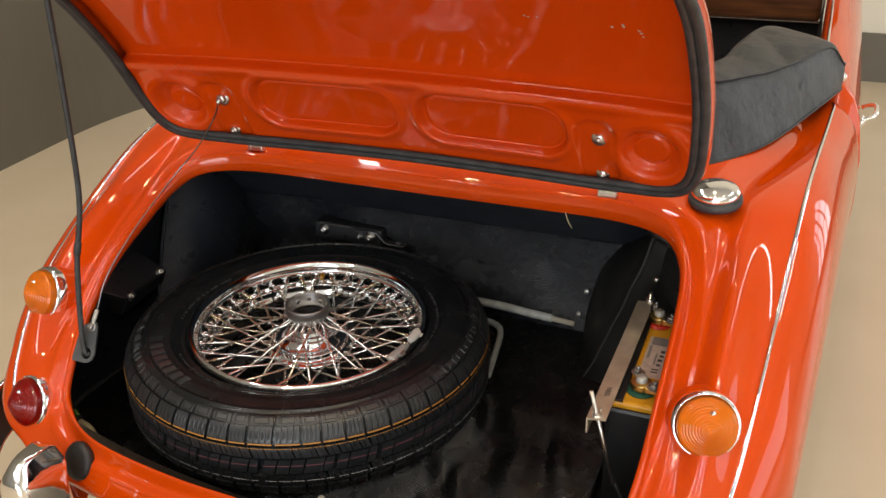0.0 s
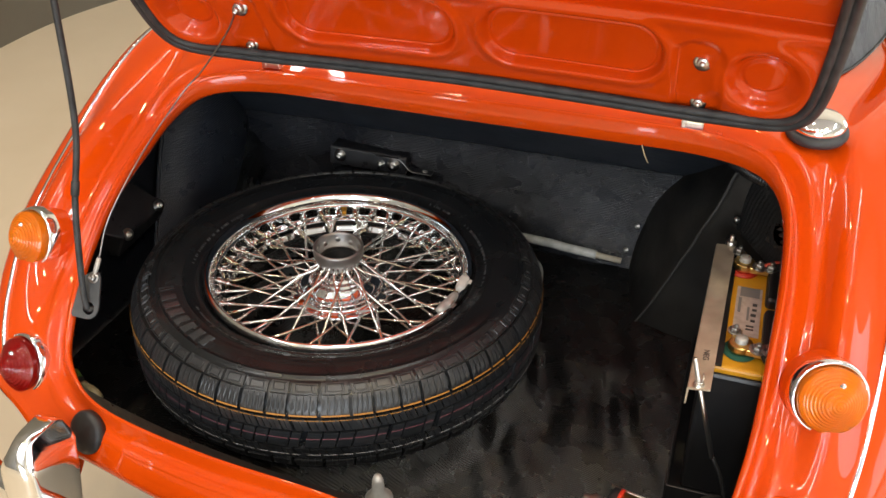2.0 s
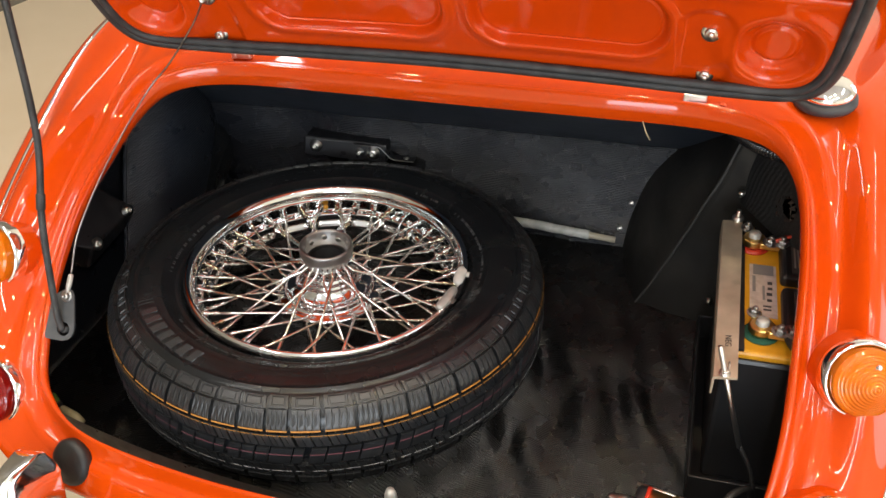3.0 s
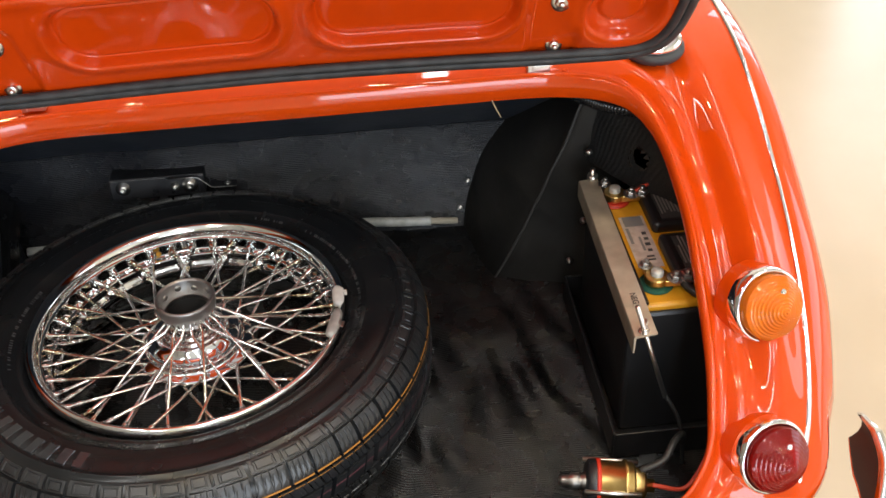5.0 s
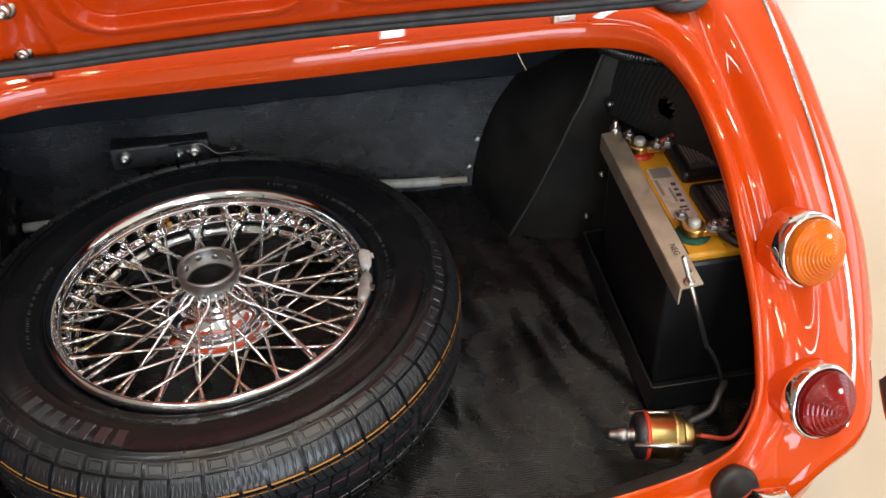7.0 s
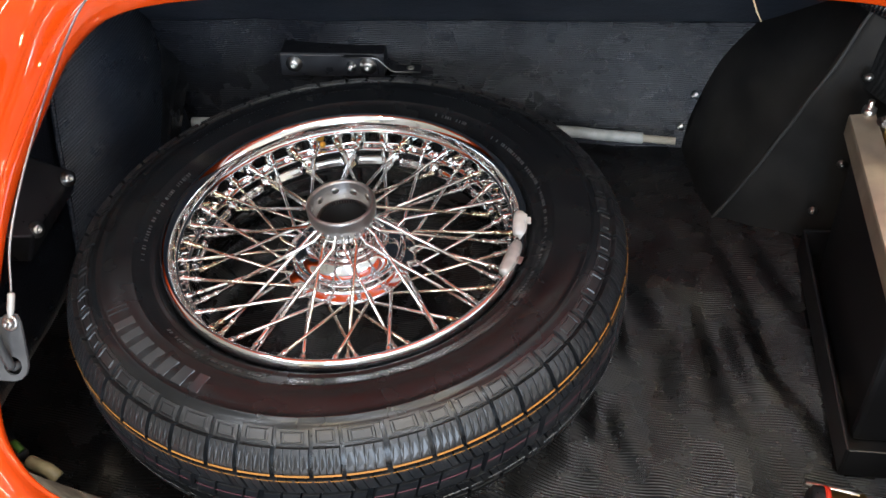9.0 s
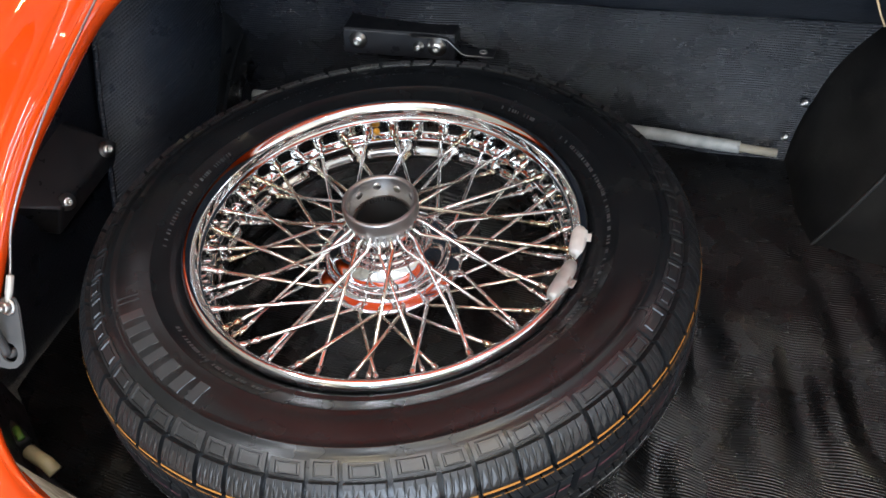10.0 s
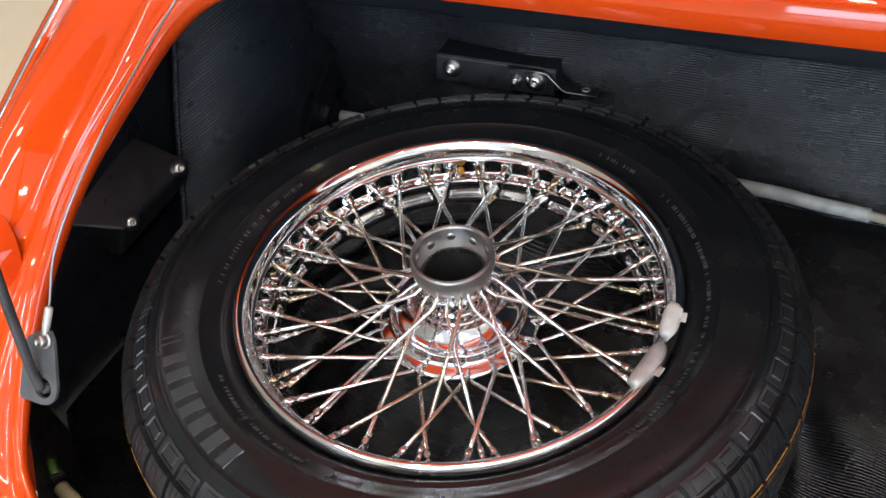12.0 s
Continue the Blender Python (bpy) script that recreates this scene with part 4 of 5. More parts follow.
def ringed(outer, height, power, rings, depth):
    out = []
    for k in range(rings * 4 + 1):
        f = k / (rings * 4)
        out.append((outer * (1 - f), 0.004 + height * (1 - (1 - f) ** power) - depth * (k % 4 in (1, 2)) * (0.12 < f < 0.97)))
    return out


AMBER_SHAPE = [(0.0390, 0.001), (0.0392, 0.012)] + [(r, z + 0.009) for r, z in ringed(0.0388, 0.024, 1.3, 11, 0.0009)]
RED_SHAPE = [(0.0390, 0.001), (0.0392, 0.011)] + [(r, z + 0.008) for r, z in ringed(0.0388, 0.028, 1.2, 10, 0.0007)]
for sign in (1, -1):
    tail_lamp(sign, (0.536 if sign > 0 else -0.583, -0.322, 0.698 if sign > 0 else 0.688), AMBER, AMBER_SHAPE, "round amber indicator lamp with chrome bezel")
    tail_lamp(sign, (0.518 if sign > 0 else -0.542, -0.443, 0.576 if sign > 0 else 0.552), REDLENS, RED_SHAPE, "round red tail lamp with chrome bezel")

# ---- fuel filler cap ----
up = Vector((-0.02, -0.10, 1)).normalized()
m = Matrix.Translation((0.484, 0.042, skin(0.484, 0.042) + 0.000)) @ up.to_track_quat("Z", "Y").to_matrix().to_4x4()
cap = part("fuel_cap", lathe([(0.030, 0.006), (0.031, 0.010), (0.034, 0.012), (0.0365, 0.015), (0.0370, 0.018), (0.0362, 0.022), (0.031, 0.0265), (0.02, 0.030), (0.008, 0.0312), (0, 0.0313)], 48, m=m), CHROME, car, "domed chrome fuel filler cap")
part("cap_gasket", lathe([(0.0, 0.0), (0.040, 0.0), (0.042, 0.004), (0.041, 0.010), (0.036, 0.013), (0.030, 0.013)], 40, m=m), SEAL, cap)

# ---- lid fittings ----
lid_front = (SWING.to_3x3() @ Vector((0, 0, -1))).normalized()
for sign in (1, -1):
    for y, r in ((-0.047, 0.0070), (-0.119, 0.0078)):
        if sign < 0 and y < -0.1:
            continue
        b = bmesh.new()
        p = lid_point(sign * 0.326, y, emboss(sign * 0.326, y))
        domed_bolt(b, p, lid_front, r, 0.006, True)
        part("lid_bolt", b, ZINC, lid)
    b = bmesh.new()
    at = (0.319, 0.016) if sign > 0 else (-0.342, 0.024)
    box(b, (0.027, 0.014, 0.010), (at[0] + 0.003, at[1] - 0.003, 0.8570))
    box(b, (0.008, 0.016, 0.012), (at[0] - 0.010, at[1] - 0.003, 0.8575))
    soften(part("hinge", b, ZINC, car, "bright metal lid hinge leaf", smooth=False), 0.0015)
for x in (-0.357, -0.175, 0.0, 0.177, 0.357):
    b = bmesh.new()
    lathe([(0.0045, -0.002), (0.0045, 0.0012), (0.0035, 0.002), (0.0022, 0.0016), (0.001, 0.0004), (0, 0.0002)], 16, b, Matrix.Translation((x, 0.011, 0.8492)))
    part("plug", b, PAINT, car)
# chipped patches on the inner panel
chip = material("bare_primer", (0.42, 0.30, 0.26), 0.6)
for x, y in ((0.248, -0.318), (0.365, -0.316), (0.388, -0.310)):
    b = bmesh.new()
    for k in range(3):
        px, py = x + random.uniform(-0.012, 0.012), y + random.uniform(-0.006, 0.006)
        c = [b.verts.new(lid_point(px + random.uniform(0.001, 0.003) * math.cos(q), py + random.uniform(0.0007, 0.002) * math.sin(q), emboss(px, py) + 0.0006)) for q in [math.tau * w / 7 for w in range(7)]]
        b.faces.new(c)
    part("paint_chip", b, chip, lid)
# cable stay, with its swaged ends
TOP = lid_point(-0.318, -0.118, emboss(-0.318, -0.118))
SLOT, FOOT = Vector((-0.453, -0.381, 0.630)), Vector((-0.451, -0.357, 0.668))
FERRULE = Vector((-0.4495, -0.339, 0.690))
b = bmesh.new()
domed_bolt(b, TOP, lid_front, 0.0085, 0.008, True)
part("stay_bolt", b, ZINC, lid)
cable_top = TOP + lid_front * 0.012
b = bmesh.new()
sag = spline([cable_top, (-0.352, -0.080, 0.945), (-0.405, -0.075, 0.880), (-0.444, -0.092, 0.836), (-0.449, -0.210, 0.786), (-0.450, -0.300, 0.735), FERRULE], 36)
tube(b, sag, 0.0013, 6)
stay = part("cable_stay", b, STEEL, car, "thin braided wire stay")
b = bmesh.new()
tube(b, [sag[0], sag[1] * 0.35 + sag[0] * 0.65, sag[1]], [0.0045, 0.0042, 0.0024], 10)
part("cable_end", b, ZINC, stay)
b = bmesh.new()
along = FOOT - FERRULE
tube(b, [FERRULE - along * 0.04, FERRULE, FERRULE + along * 0.55, FERRULE + along * 0.75, FERRULE + along * 0.92], [0.0020, 0.0036, 0.0036, 0.0028, 0.0024], 12)
part("cable_end", b, LEAD, stay, "grey swaged ferrule")
# hook plate and prop rod
up = FOOT - SLOT
reach = up.length
up.normalize()
facing = Vector((1, 0, 0)).cross(up).normalized()
PLATE = Matrix.Translation(SLOT - facing * 0.004) @ Matrix((Vector((1, 0, 0)), up, facing)).transposed().to_4x4()
corners = [Vector(v) for v in ((-0.027, -0.016), (0.0, -0.016), (0.008, -0.0138), (0.0138, -0.008), (0.016, 0.0), (0.0155, 0.008), (0.010, reach), (0.006, reach + 0.008), (-0.004, reach + 0.009), (-0.022, reach - 0.004))]


def rim_point(deg):
    """Where a line out of the slot's middle leaves the plate."""
    d = Vector((math.cos(radians(deg)), math.sin(radians(deg))))
    for a, c in zip(corners, corners[1:] + corners[:1]):
        e = c - a
        cross = d.x * e.y - d.y * e.x
        if abs(cross) > 1e-9:
            far, f = (a.x * e.y - a.y * e.x) / cross, (a.x * d.y - a.y * d.x) / cross
            if far > 0 and 0 <= f <= 1:
                return d * far
    return d * 0.016


plate = bmesh.new()
rows = []
for deg in range(0, 360, 6):
    hole, rim = Vector((0.0095 * math.cos(radians(deg)), 0.0095 * math.sin(radians(deg)))), rim_point(deg)
    rows.append([plate.verts.new(PLATE @ Vector((q.x, q.y, h))) for q, h in ((hole, 0), (hole, 0.003), (rim, 0.003), (rim, 0))])
grid_faces(plate, rows + rows[:1], close_v=True)
plate_ob = part("stay_plate", plate, PLATE_GREY, car, "grey slotted plate for the lid prop", smooth=False)
b = bmesh.new()
domed_bolt(b, FOOT, facing, 0.0055, 0.006, True)
part("stay_bolt", b, STEEL, plate_ob)
b = bmesh.new()
prop = spline([SLOT + Vector((-0.001, 0.0, -0.002)), SLOT + Vector((-0.005, 0.006, 0.030)), (-0.457, -0.350, 0.780), (-0.452, -0.318, 0.887), (-0.446, -0.307, 1.05), (-0.440, -0.302, 1.20), (-0.437, -0.300, 1.262)], 40)
tube(b, prop, 0.0045, 10)
tube(b, [prop[15] + (prop[16] - prop[15]) * q for q in (-0.7, -0.6, 0.6, 0.7)], [0.0045, 0.0058, 0.0058, 0.0045], 10)
tube(b, [SLOT + Vector((0.004, 0.012, -0.008)), SLOT + Vector((-0.001, 0.0, -0.002))], 0.0045, 10)
part("prop_rod", b, SEAL, car, "long dark grey prop rod for the lid")

# ---- bumper ----
path = spline([(-0.70, -0.31, 0.455), (-0.675, -0.42, 0.452), (-0.58, -0.530, 0.448), (-0.40, -0.592, 0.446), (0, -0.622, 0.445),
               (0.40, -0.592, 0.446), (0.58, -0.530, 0.448), (0.675, -0.42, 0.452), (0.70, -0.31, 0.455)], 96)
b = bmesh.new()
rows = []
for k, p in enumerate(path):
    d = (path[min(k + 1, 96)] - path[max(k - 1, 0)]).normalized()
    o = Vector((d.y, -d.x, 0)).normalized()
    end = 1 - 0.45 * max(0, abs(k / 48 - 1) - 0.9) / 0.1
    shape = ((-0.006, 0.046), (0.004, 0.050), (0.016, 0.040), (0.023, 0.018), (0.025, 0.0), (0.023, -0.018), (0.016, -0.040), (0.004, -0.050), (-0.006, -0.046), (0.002, -0.040), (0.014, -0.02), (0.017, 0.0), (0.014, 0.02), (0.002, 0.040))
    rows.append([b.verts.new(p + o * u * end + Vector((0, 0, v * end))) for u, v in shape])
grid_faces(b, rows, close_v=True)
b.faces.new(rows[0])
b.faces.new(rows[-1])
bumper = part("bumper", b, CHROME, car, "curved chrome rear bumper")
b = bmesh.new()
rows = []
for k, p in enumerate(path):
    d = (path[min(k + 1, 96)] - path[max(k - 1, 0)]).normalized()
    o = Vector((d.y, -d.x, 0)).normalized()
    end = 1 - 0.45 * max(0, abs(k / 48 - 1) - 0.9) / 0.1
    rows.append([b.verts.new(p + o * u * end + Vector((0, 0, v * end))) for u, v in ((-0.005, -0.043), (0.000, -0.039), (0.011, -0.02), (0.0145, 0.0), (0.011, 0.02), (0.000, 0.039), (-0.005, 0.043))])
grid_faces(b, rows)
part("bumper_inside", b, material("dull_bumper_back", (0.07, 0.066, 0.062), 0.55, 0.2), bumper, "dull unplated back of the bumper")
for sign in (1, -1):
    b = bmesh.new()
    edge = spline([(-0.548, 0.582, 0), (-0.585, 0.584, 0), (-0.604, 0.577, 0), (-0.617, 0.558, 0), (-0.622, 0.525, 0), (-0.628, 0.46, 0), (-0.622, 0.38, 0)], 24)
    back = spline([(-0.536, 0.574, 0), (-0.534, 0.562, 0), (-0.533, 0.548, 0), (-0.535, 0.530, 0), (-0.541, 0.50, 0), (-0.552, 0.45, 0), (-0.575, 0.38, 0)], 24)
    rows = []
    for u, inset_by in ((-1.0, 0.16), (-0.96, 0.05), (-0.82, 0.0), (-0.3, -0.03), (0.3, -0.03), (0.82, 0.0), (0.96, 0.05), (1.0, 0.16)):
        ring = [p + (q - p) * inset_by for p, q in zip(edge, back)] + [q + (p - q) * inset_by for p, q in zip(edge[::-1], back[::-1])]
        rows.append([b.verts.new((sign * 0.408 + u * (0.032 - 0.007 * ease(-0.535, -0.625, p.x)) * (0.5 + 0.5 * ease(0.582, 0.545, p.y)), p.x, p.y)) for p in ring])
    grid_faces(b, rows, close_v=True)
    for half in (rows[0], rows[-1]):
        n = len(half)
        for k in range(n // 2 - 1):
            b.faces.new((half[k], half[k + 1], half[n - 2 - k], half[n - 1 - k]))
    part("overrider", b, CHROME, car, "upright chrome overrider")
    axis = Vector((sign * 0.15, -0.80, 0.35)).normalized()
    m = Matrix.Translation((sign * 0.405, -0.500, 0.508)) @ axis.to_track_quat("Z", "Y").to_matrix().to_4x4()
    part("overrider_pad", lathe([(0.0, -0.02), (0.038, -0.02), (0.041, -0.008), (0.038, -0.003), (0.030, -0.001), (0.022, 0.001), (0.012, 0.003), (0, 0.003)], 32, m=m @ Matrix.Diagonal((0.74, 0.80, 1, 1))), RUBBER, car, "black rubber overrider pad")

# ---- doors and cockpit ----
for sign in (1, -1):
    b = bmesh.new()
    shape = ((0.600, 0.50), (0.602, 0.835), (0.612, 0.852), (0.632, 0.858), (0.658, 0.850), (0.684, 0.822), (0.703, 0.775), (0.715, 0.70), (0.718, 0.60), (0.712, 0.45), (0.69, 0.28), (0.66, 0.2))
    rows = []
    for k in range(21):
        y = 0.685 + 1.25 * k / 20
        rows.append([b.verts.new((sign * x, y, z + 0.012 * (k / 20) ** 2)) for x, z in shape])
    grid_faces(b, rows)
    b.faces.new(rows[0])
    b.faces.new(rows[-1])
    door = part("door", b, PAINT, car, "orange-red door")
    b = bmesh.new()
    tube(b, [(sign * 0.618, 0.72 + 0.06 * k, 0.856) for k in range(20)], 0.004, 8)
    part("door_capping", b, CHROME, door)
    b = bmesh.new()
    rows = []
    for k in range(81):
        y = 0.90 + 0.85 * k / 80
        bulge = 0.008 * abs(math.sin(k * math.pi / 8)) ** 0.7
        rows.append([b.verts.new((sign * (0.598 - bulge * (0 < q < 9)), y, 0.46 + 0.385 * q / 9)) for q in range(10)])
    grid_faces(b, rows)
    part("door_card", b, HOOD_CLOTH, door, "pleated grey door trim")
    b = bmesh.new()
    tube(b, spline([(sign * 0.715, 0.865, 0.725), (sign * 0.738, 0.875, 0.736), (sign * 0.744, 0.915, 0.740), (sign * 0.738, 0.955, 0.736), (sign * 0.715, 0.965, 0.725)], 20), 0.0055, 10)
    lathe([(0.016, 0.0), (0.016, 0.004), (0.012, 0.006), (0, 0.006)], 20, b, Matrix.Translation((sign * 0.714, 0.865, 0.725)) @ Matrix.Rotation(radians(90 * sign), 4, "Y"))
    part("door_handle", b, CHROME, door, "chrome pull handle")
tub = bmesh.new()
box(tub, (1.2, 1.3, 0.03), (0, 1.32, 0.30))
box(tub, (1.2, 0.03, 0.54), (0, 0.665, 0.57))
box(tub, (1.2, 0.03, 0.46), (0, 1.66, 0.52))
part("cockpit_tub", tub, BLACK_PAINT, car, smooth=False)
dash = bmesh.new()
box(dash, (1.18, 0.03, 0.20), (0, 1.60, 0.865))
soften(part("dashboard", dash, WOOD, car, "dark varnished walnut dashboard", smooth=False), 0.012)
scuttle = bmesh.new()
box(scuttle, (1.30, 0.6, 0.04), (0, 1.92, 0.955))
soften(part("scuttle", scuttle, PAINT, car, smooth=False), 0.02)
# rear road wheels, mostly hidden in the wings
for sign in (1, -1):
    m = Matrix.Translation((sign * 0.585, 0.34, 0.312)) @ Matrix.Rotation(radians(90), 4, "Y") @ Matrix.Translation((0, 0, 0.064))
    rw = part("road_wheel", lathe([(r, MID + z) for r, z in half_tyre] + [(r, MID - z) for r, z in half_tyre[-2::-1]], 72, m=m), TYRE, car, "road wheel with black tyre")
    part("wheel_disc", lathe([(0.206, MID + 0.05), (0.19, MID + 0.02), (0.06, MID + 0.03), (0, MID + 0.03)], 48, m=m), CHROME, rw)

# ---- folded hood under its cover ----
hood = thing("hood_cover", "folded soft top under a dark grey vinyl cover", "soft top")
# four lines across the car, from its middle to the side: rear edge, seam, ridge, front edge
REAR = [(0.30, 0.150, 0.872), (0.40, 0.150, 0.872), (0.455, 0.152, 0.868), (0.511, 0.232, 0.864), (0.55, 0.320, 0.860), (0.591, 0.450, 0.858), (0.636, 0.605, 0.855), (0.655, 0.690, 0.848)]
SEAM = [(0.30, 0.238, 0.985), (0.40, 0.240, 0.984), (0.450, 0.255, 0.980), (0.490, 0.335, 0.968), (0.53, 0.420, 0.957), (0.574, 0.530, 0.950), (0.623, 0.655, 0.943), (0.655, 0.720, 0.890)]
RIDGE = [(0.30, 0.380, 0.975), (0.42, 0.390, 0.970), (0.450, 0.555, 0.968), (0.475, 0.650, 0.972), (0.50, 0.690, 0.972), (0.545, 0.705, 0.962), (0.622, 0.690, 0.944), (0.656, 0.735, 0.885)]
FRONT = [(0.30, 0.430, 0.86), (0.42, 0.450, 0.86), (0.450, 0.60, 0.86), (0.475, 0.70, 0.86), (0.50, 0.735, 0.86), (0.55, 0.760, 0.86), (0.622, 0.765, 0.858), (0.655, 0.765, 0.845)]
curves = [spline(line, 36) for line in (REAR, SEAM, RIDGE, FRONT)]
b = bmesh.new()
rows = []
for sign in (-1, 1):
    for i in (range(36, -1, -1) if sign < 0 else range(37)):
        a, s_, r, f = [c[i].copy() for c in curves]
        row = []
        for p, q, n in ((a, s_, 8), (s_, r, 10), (r, f, 5)):
            for k in range(n):
                v = p + (q - p) * k / n
                bulge = math.sin(math.pi * k / n)
                v.z += 0.008 * bulge
                v += (0.007 * noise.noise_vector(v * 9) + 0.003 * noise.noise_vector(v * 26)) * bulge
                v.z -= 0.012 * (1 - abs(math.sin(17 * v.x + 11 * v.y + 2.0 * noise.noise(v * 6)))) ** 3 * bulge
                row.append(v)
        row.append(f)
        rows.append([b.verts.new((sign * v.x, v.y, v.z)) for v in row])
grid_faces(b, rows)
part("cover", b, HOOD_CLOTH, hood)
for sign in (1, -1):
    for k in (0, 1):
        part("piping", tube(bmesh.new(), [(sign * p.x, p.y - 0.001, p.z + 0.002) for p in curves[k]], 0.0024, 6), SEAL, hood)
for sign in (1, -1):
    b = bmesh.new()
    domed_bolt(b, (sign * 0.655, 0.738, 0.862), (sign * 0.6, -0.6, 0.4), 0.008, 0.008)
    part("press_stud", b, CHROME, hood)

# ---- bulkhead bracket and side bracket ----
BRACKET = Matrix.Translation((-0.267, 0.200, 0.604)) @ Matrix.Rotation(radians(5), 4, "Z") @ Matrix.Rotation(radians(3.5), 4, "Y") @ Matrix.Rotation(radians(-8), 4, "X")
b = bmesh.new()
box(b, (0.150, 0.004, 0.034), (0, 0.004, -0.003), BRACKET)
box(b, (0.150, 0.064, 0.004), (0, 0.036, 0.013), BRACKET)
box(b, (0.004, 0.060, 0.032), (-0.073, 0.036, -0.003), BRACKET)
box(b, (0.004, 0.060, 0.032), (0.073, 0.036, -0.003), BRACKET)
bracket = soften(part("wheel_bracket", b, BLACK_PAINT, car, "black folded steel spare wheel bracket", smooth=False), 0.002)
b = bmesh.new()
box(b, (0.052, 0.003, 0.027), (0.040, -0.001, -0.0005), BRACKET)
STRAP = [(0.018, 0.0125), (0.058, 0.0125), (0.066, 0.0105), (0.084, -0.0065), (0.090, -0.0085), (0.126, -0.0085)]
slabs = [[b.verts.new(BRACKET @ Vector((x, y, z + h))) for y, h in ((-0.0030, -0.0009), (0.018, -0.0009), (0.018, 0.0009), (-0.0030, 0.0009))] for x, z in STRAP]
grid_faces(b, slabs, close_v=True)
b.faces.new(slabs[-1])
b.faces.new(slabs[0])
tongue = part("bracket_tongue", b, BLACK_PAINT, bracket, "black cranked strap with a bare front edge", smooth=False)
part("bare_edge", tube(bmesh.new(), [BRACKET @ Vector((x, -0.0032, z)) for x, z in STRAP], 0.0010, 6), STEEL, tongue)
for x, z, r in ((-0.054, 0.000, 0.0095), (0.028, -0.001, 0.0060), (0.052, 0.000, 0.0100)):
    b = bmesh.new()
    domed_bolt(b, BRACKET @ Vector((x, -0.003 if x > 0 else 0.001, z)), BRACKET.to_3x3() @ Vector((0, -1, 0)), r, 0.007)
    part("bracket_bolt", b, ZINC, bracket)
b = bmesh.new()
lathe([(0.0055, 0), (0.0055, 0.0012), (0.003, 0.0012), (0.003, 0)], 14, b, BRACKET @ Matrix.Translation((0.111, 0.008, -0.0075)))
part("tongue_eye", b, ZINC, bracket)

b = bmesh.new()
prism = [[b.verts.new(Vector(v) + Vector((-0.012, -0.006, 0.002))) for v in ((-0.600, y0, z0), (-0.585, y1, z1), (-0.548, y2, z2), (-0.560, y3, z3), (-0.600, y3, z3))]
         for y0, z0, y1, z1, y2, z2, y3, z3 in ((-0.055, 0.650, -0.060, 0.640, -0.025, 0.585, -0.03, 0.555), (-0.200, 0.640, -0.200, 0.626, -0.150, 0.585, -0.16, 0.55))]
grid_faces(b, prism, close_v=True)
b.faces.new(prism[0])
b.faces.new(prism[1])
side_bracket = soften(part("side_bracket", b, BLACK_PAINT, car, "black boxed trim bracket", smooth=False), 0.004)
for at in ((-0.559, -0.054, 0.594), (-0.562, -0.143, 0.587)):
    b = bmesh.new()
    domed_bolt(b, at, (0.8, -0.3, 0.35), 0.0085, 0.007)
    part("bracket_screw", b, ZINC, side_bracket)

# screws in the trim boards
for at, ax_ in (((0.243, 0.236, 0.537), (-0.6, -0.8, 0.1)), ((0.228, 0.236, 0.482), (-0.6, -0.8, 0.1)), ((0.404, 0.052, 0.567), (-0.2, -1, 0.2)), ((0.386, 0.056, 0.486), (-0.3, -1, 0.2))):
    b = bmesh.new()
    domed_bolt(b, at, ax_, 0.0045, 0.005)
    part("trim_screw", b, ZINC, car)
# loose thread hanging from the rail
b = bmesh.new()
tube(b, [(0.256, -0.004, 0.822), (0.262, -0.008, 0.808), (0.268, -0.006, 0.796)], 0.0010, 5)
tagged(part("loose_thread", b, STRAW), "pale loose thread hanging from the boot's edge", "thread")
# ribbed conduit along the top of the wing
b = bmesh.new()
run = spline([(0.36, 0.075, 0.794), (0.395, 0.038, 0.789), (0.425, 0.018, 0.785), (0.468, 0.0, 0.783), (0.50, -0.02, 0.79)], 120)
tube(b, run, [(0.0080, 0.0105, 0.0105)[k % 3] for k in range(121)], 14)
part("conduit", b, material("glossy_black_plastic", (0.012, 0.012, 0.013), 0.22), car, "black ribbed wiring conduit")
# torn flaps at the hole in the lining
b = bmesh.new()
m = Matrix.Translation(HOLE) @ Vector((-0.8, -0.6, 0.1)).to_track_quat("Z", "Y").to_matrix().to_4x4()
for k in range(11):
    a = math.tau * k / 11
    w = 0.22 + 0.1 * math.sin(5 * a)
    tip = 0.0150 + 0.0015 * math.cos(3 * a + 1)
    b.faces.new([b.verts.new(m @ Vector((r * math.cos(q), r * math.sin(q), z))) for r, q, z in ((0.018, a - w, 0.002), (0.018, a + w, 0.002), (tip, a + 0.1, 0.006 + 0.003 * math.sin(2 * a)), (tip, a - 0.1, 0.006))])
part("torn_flap", b, material("rust_edge", (0.035, 0.024, 0.018), 0.7), car, "torn edge of the lining", smooth=False)

# ---- battery with its tray and clamp ----
BX0, BX1, BY0, BY1 = 0.398, 0.560, -0.262, -0.010
LABEL_IN = -0.005
tray = thing("battery_tray", "black battery tray on the boot floor", "tray")
for nm, size, at in (("tray_base", (0.20, 0.33, 0.004), (0.474, -0.137, 0.434)), ("tray_side", (0.004, 0.33, 0.045), (0.374, -0.137, 0.455)), ("tray_side", (0.20, 0.004, 0.045), (0.474, -0.302, 0.455)),
                     ("tray_side", (0.20, 0.004, 0.045), (0.474, 0.028, 0.455))):
    soften(part(nm, box(bmesh.new(), size, at), PLASTIC, tray, smooth=False), 0.0015)
battery = thing("battery", "yellow-topped car battery with black vent covers in its tray", "battery", m=Matrix.Translation((-0.007, 0, 0)))
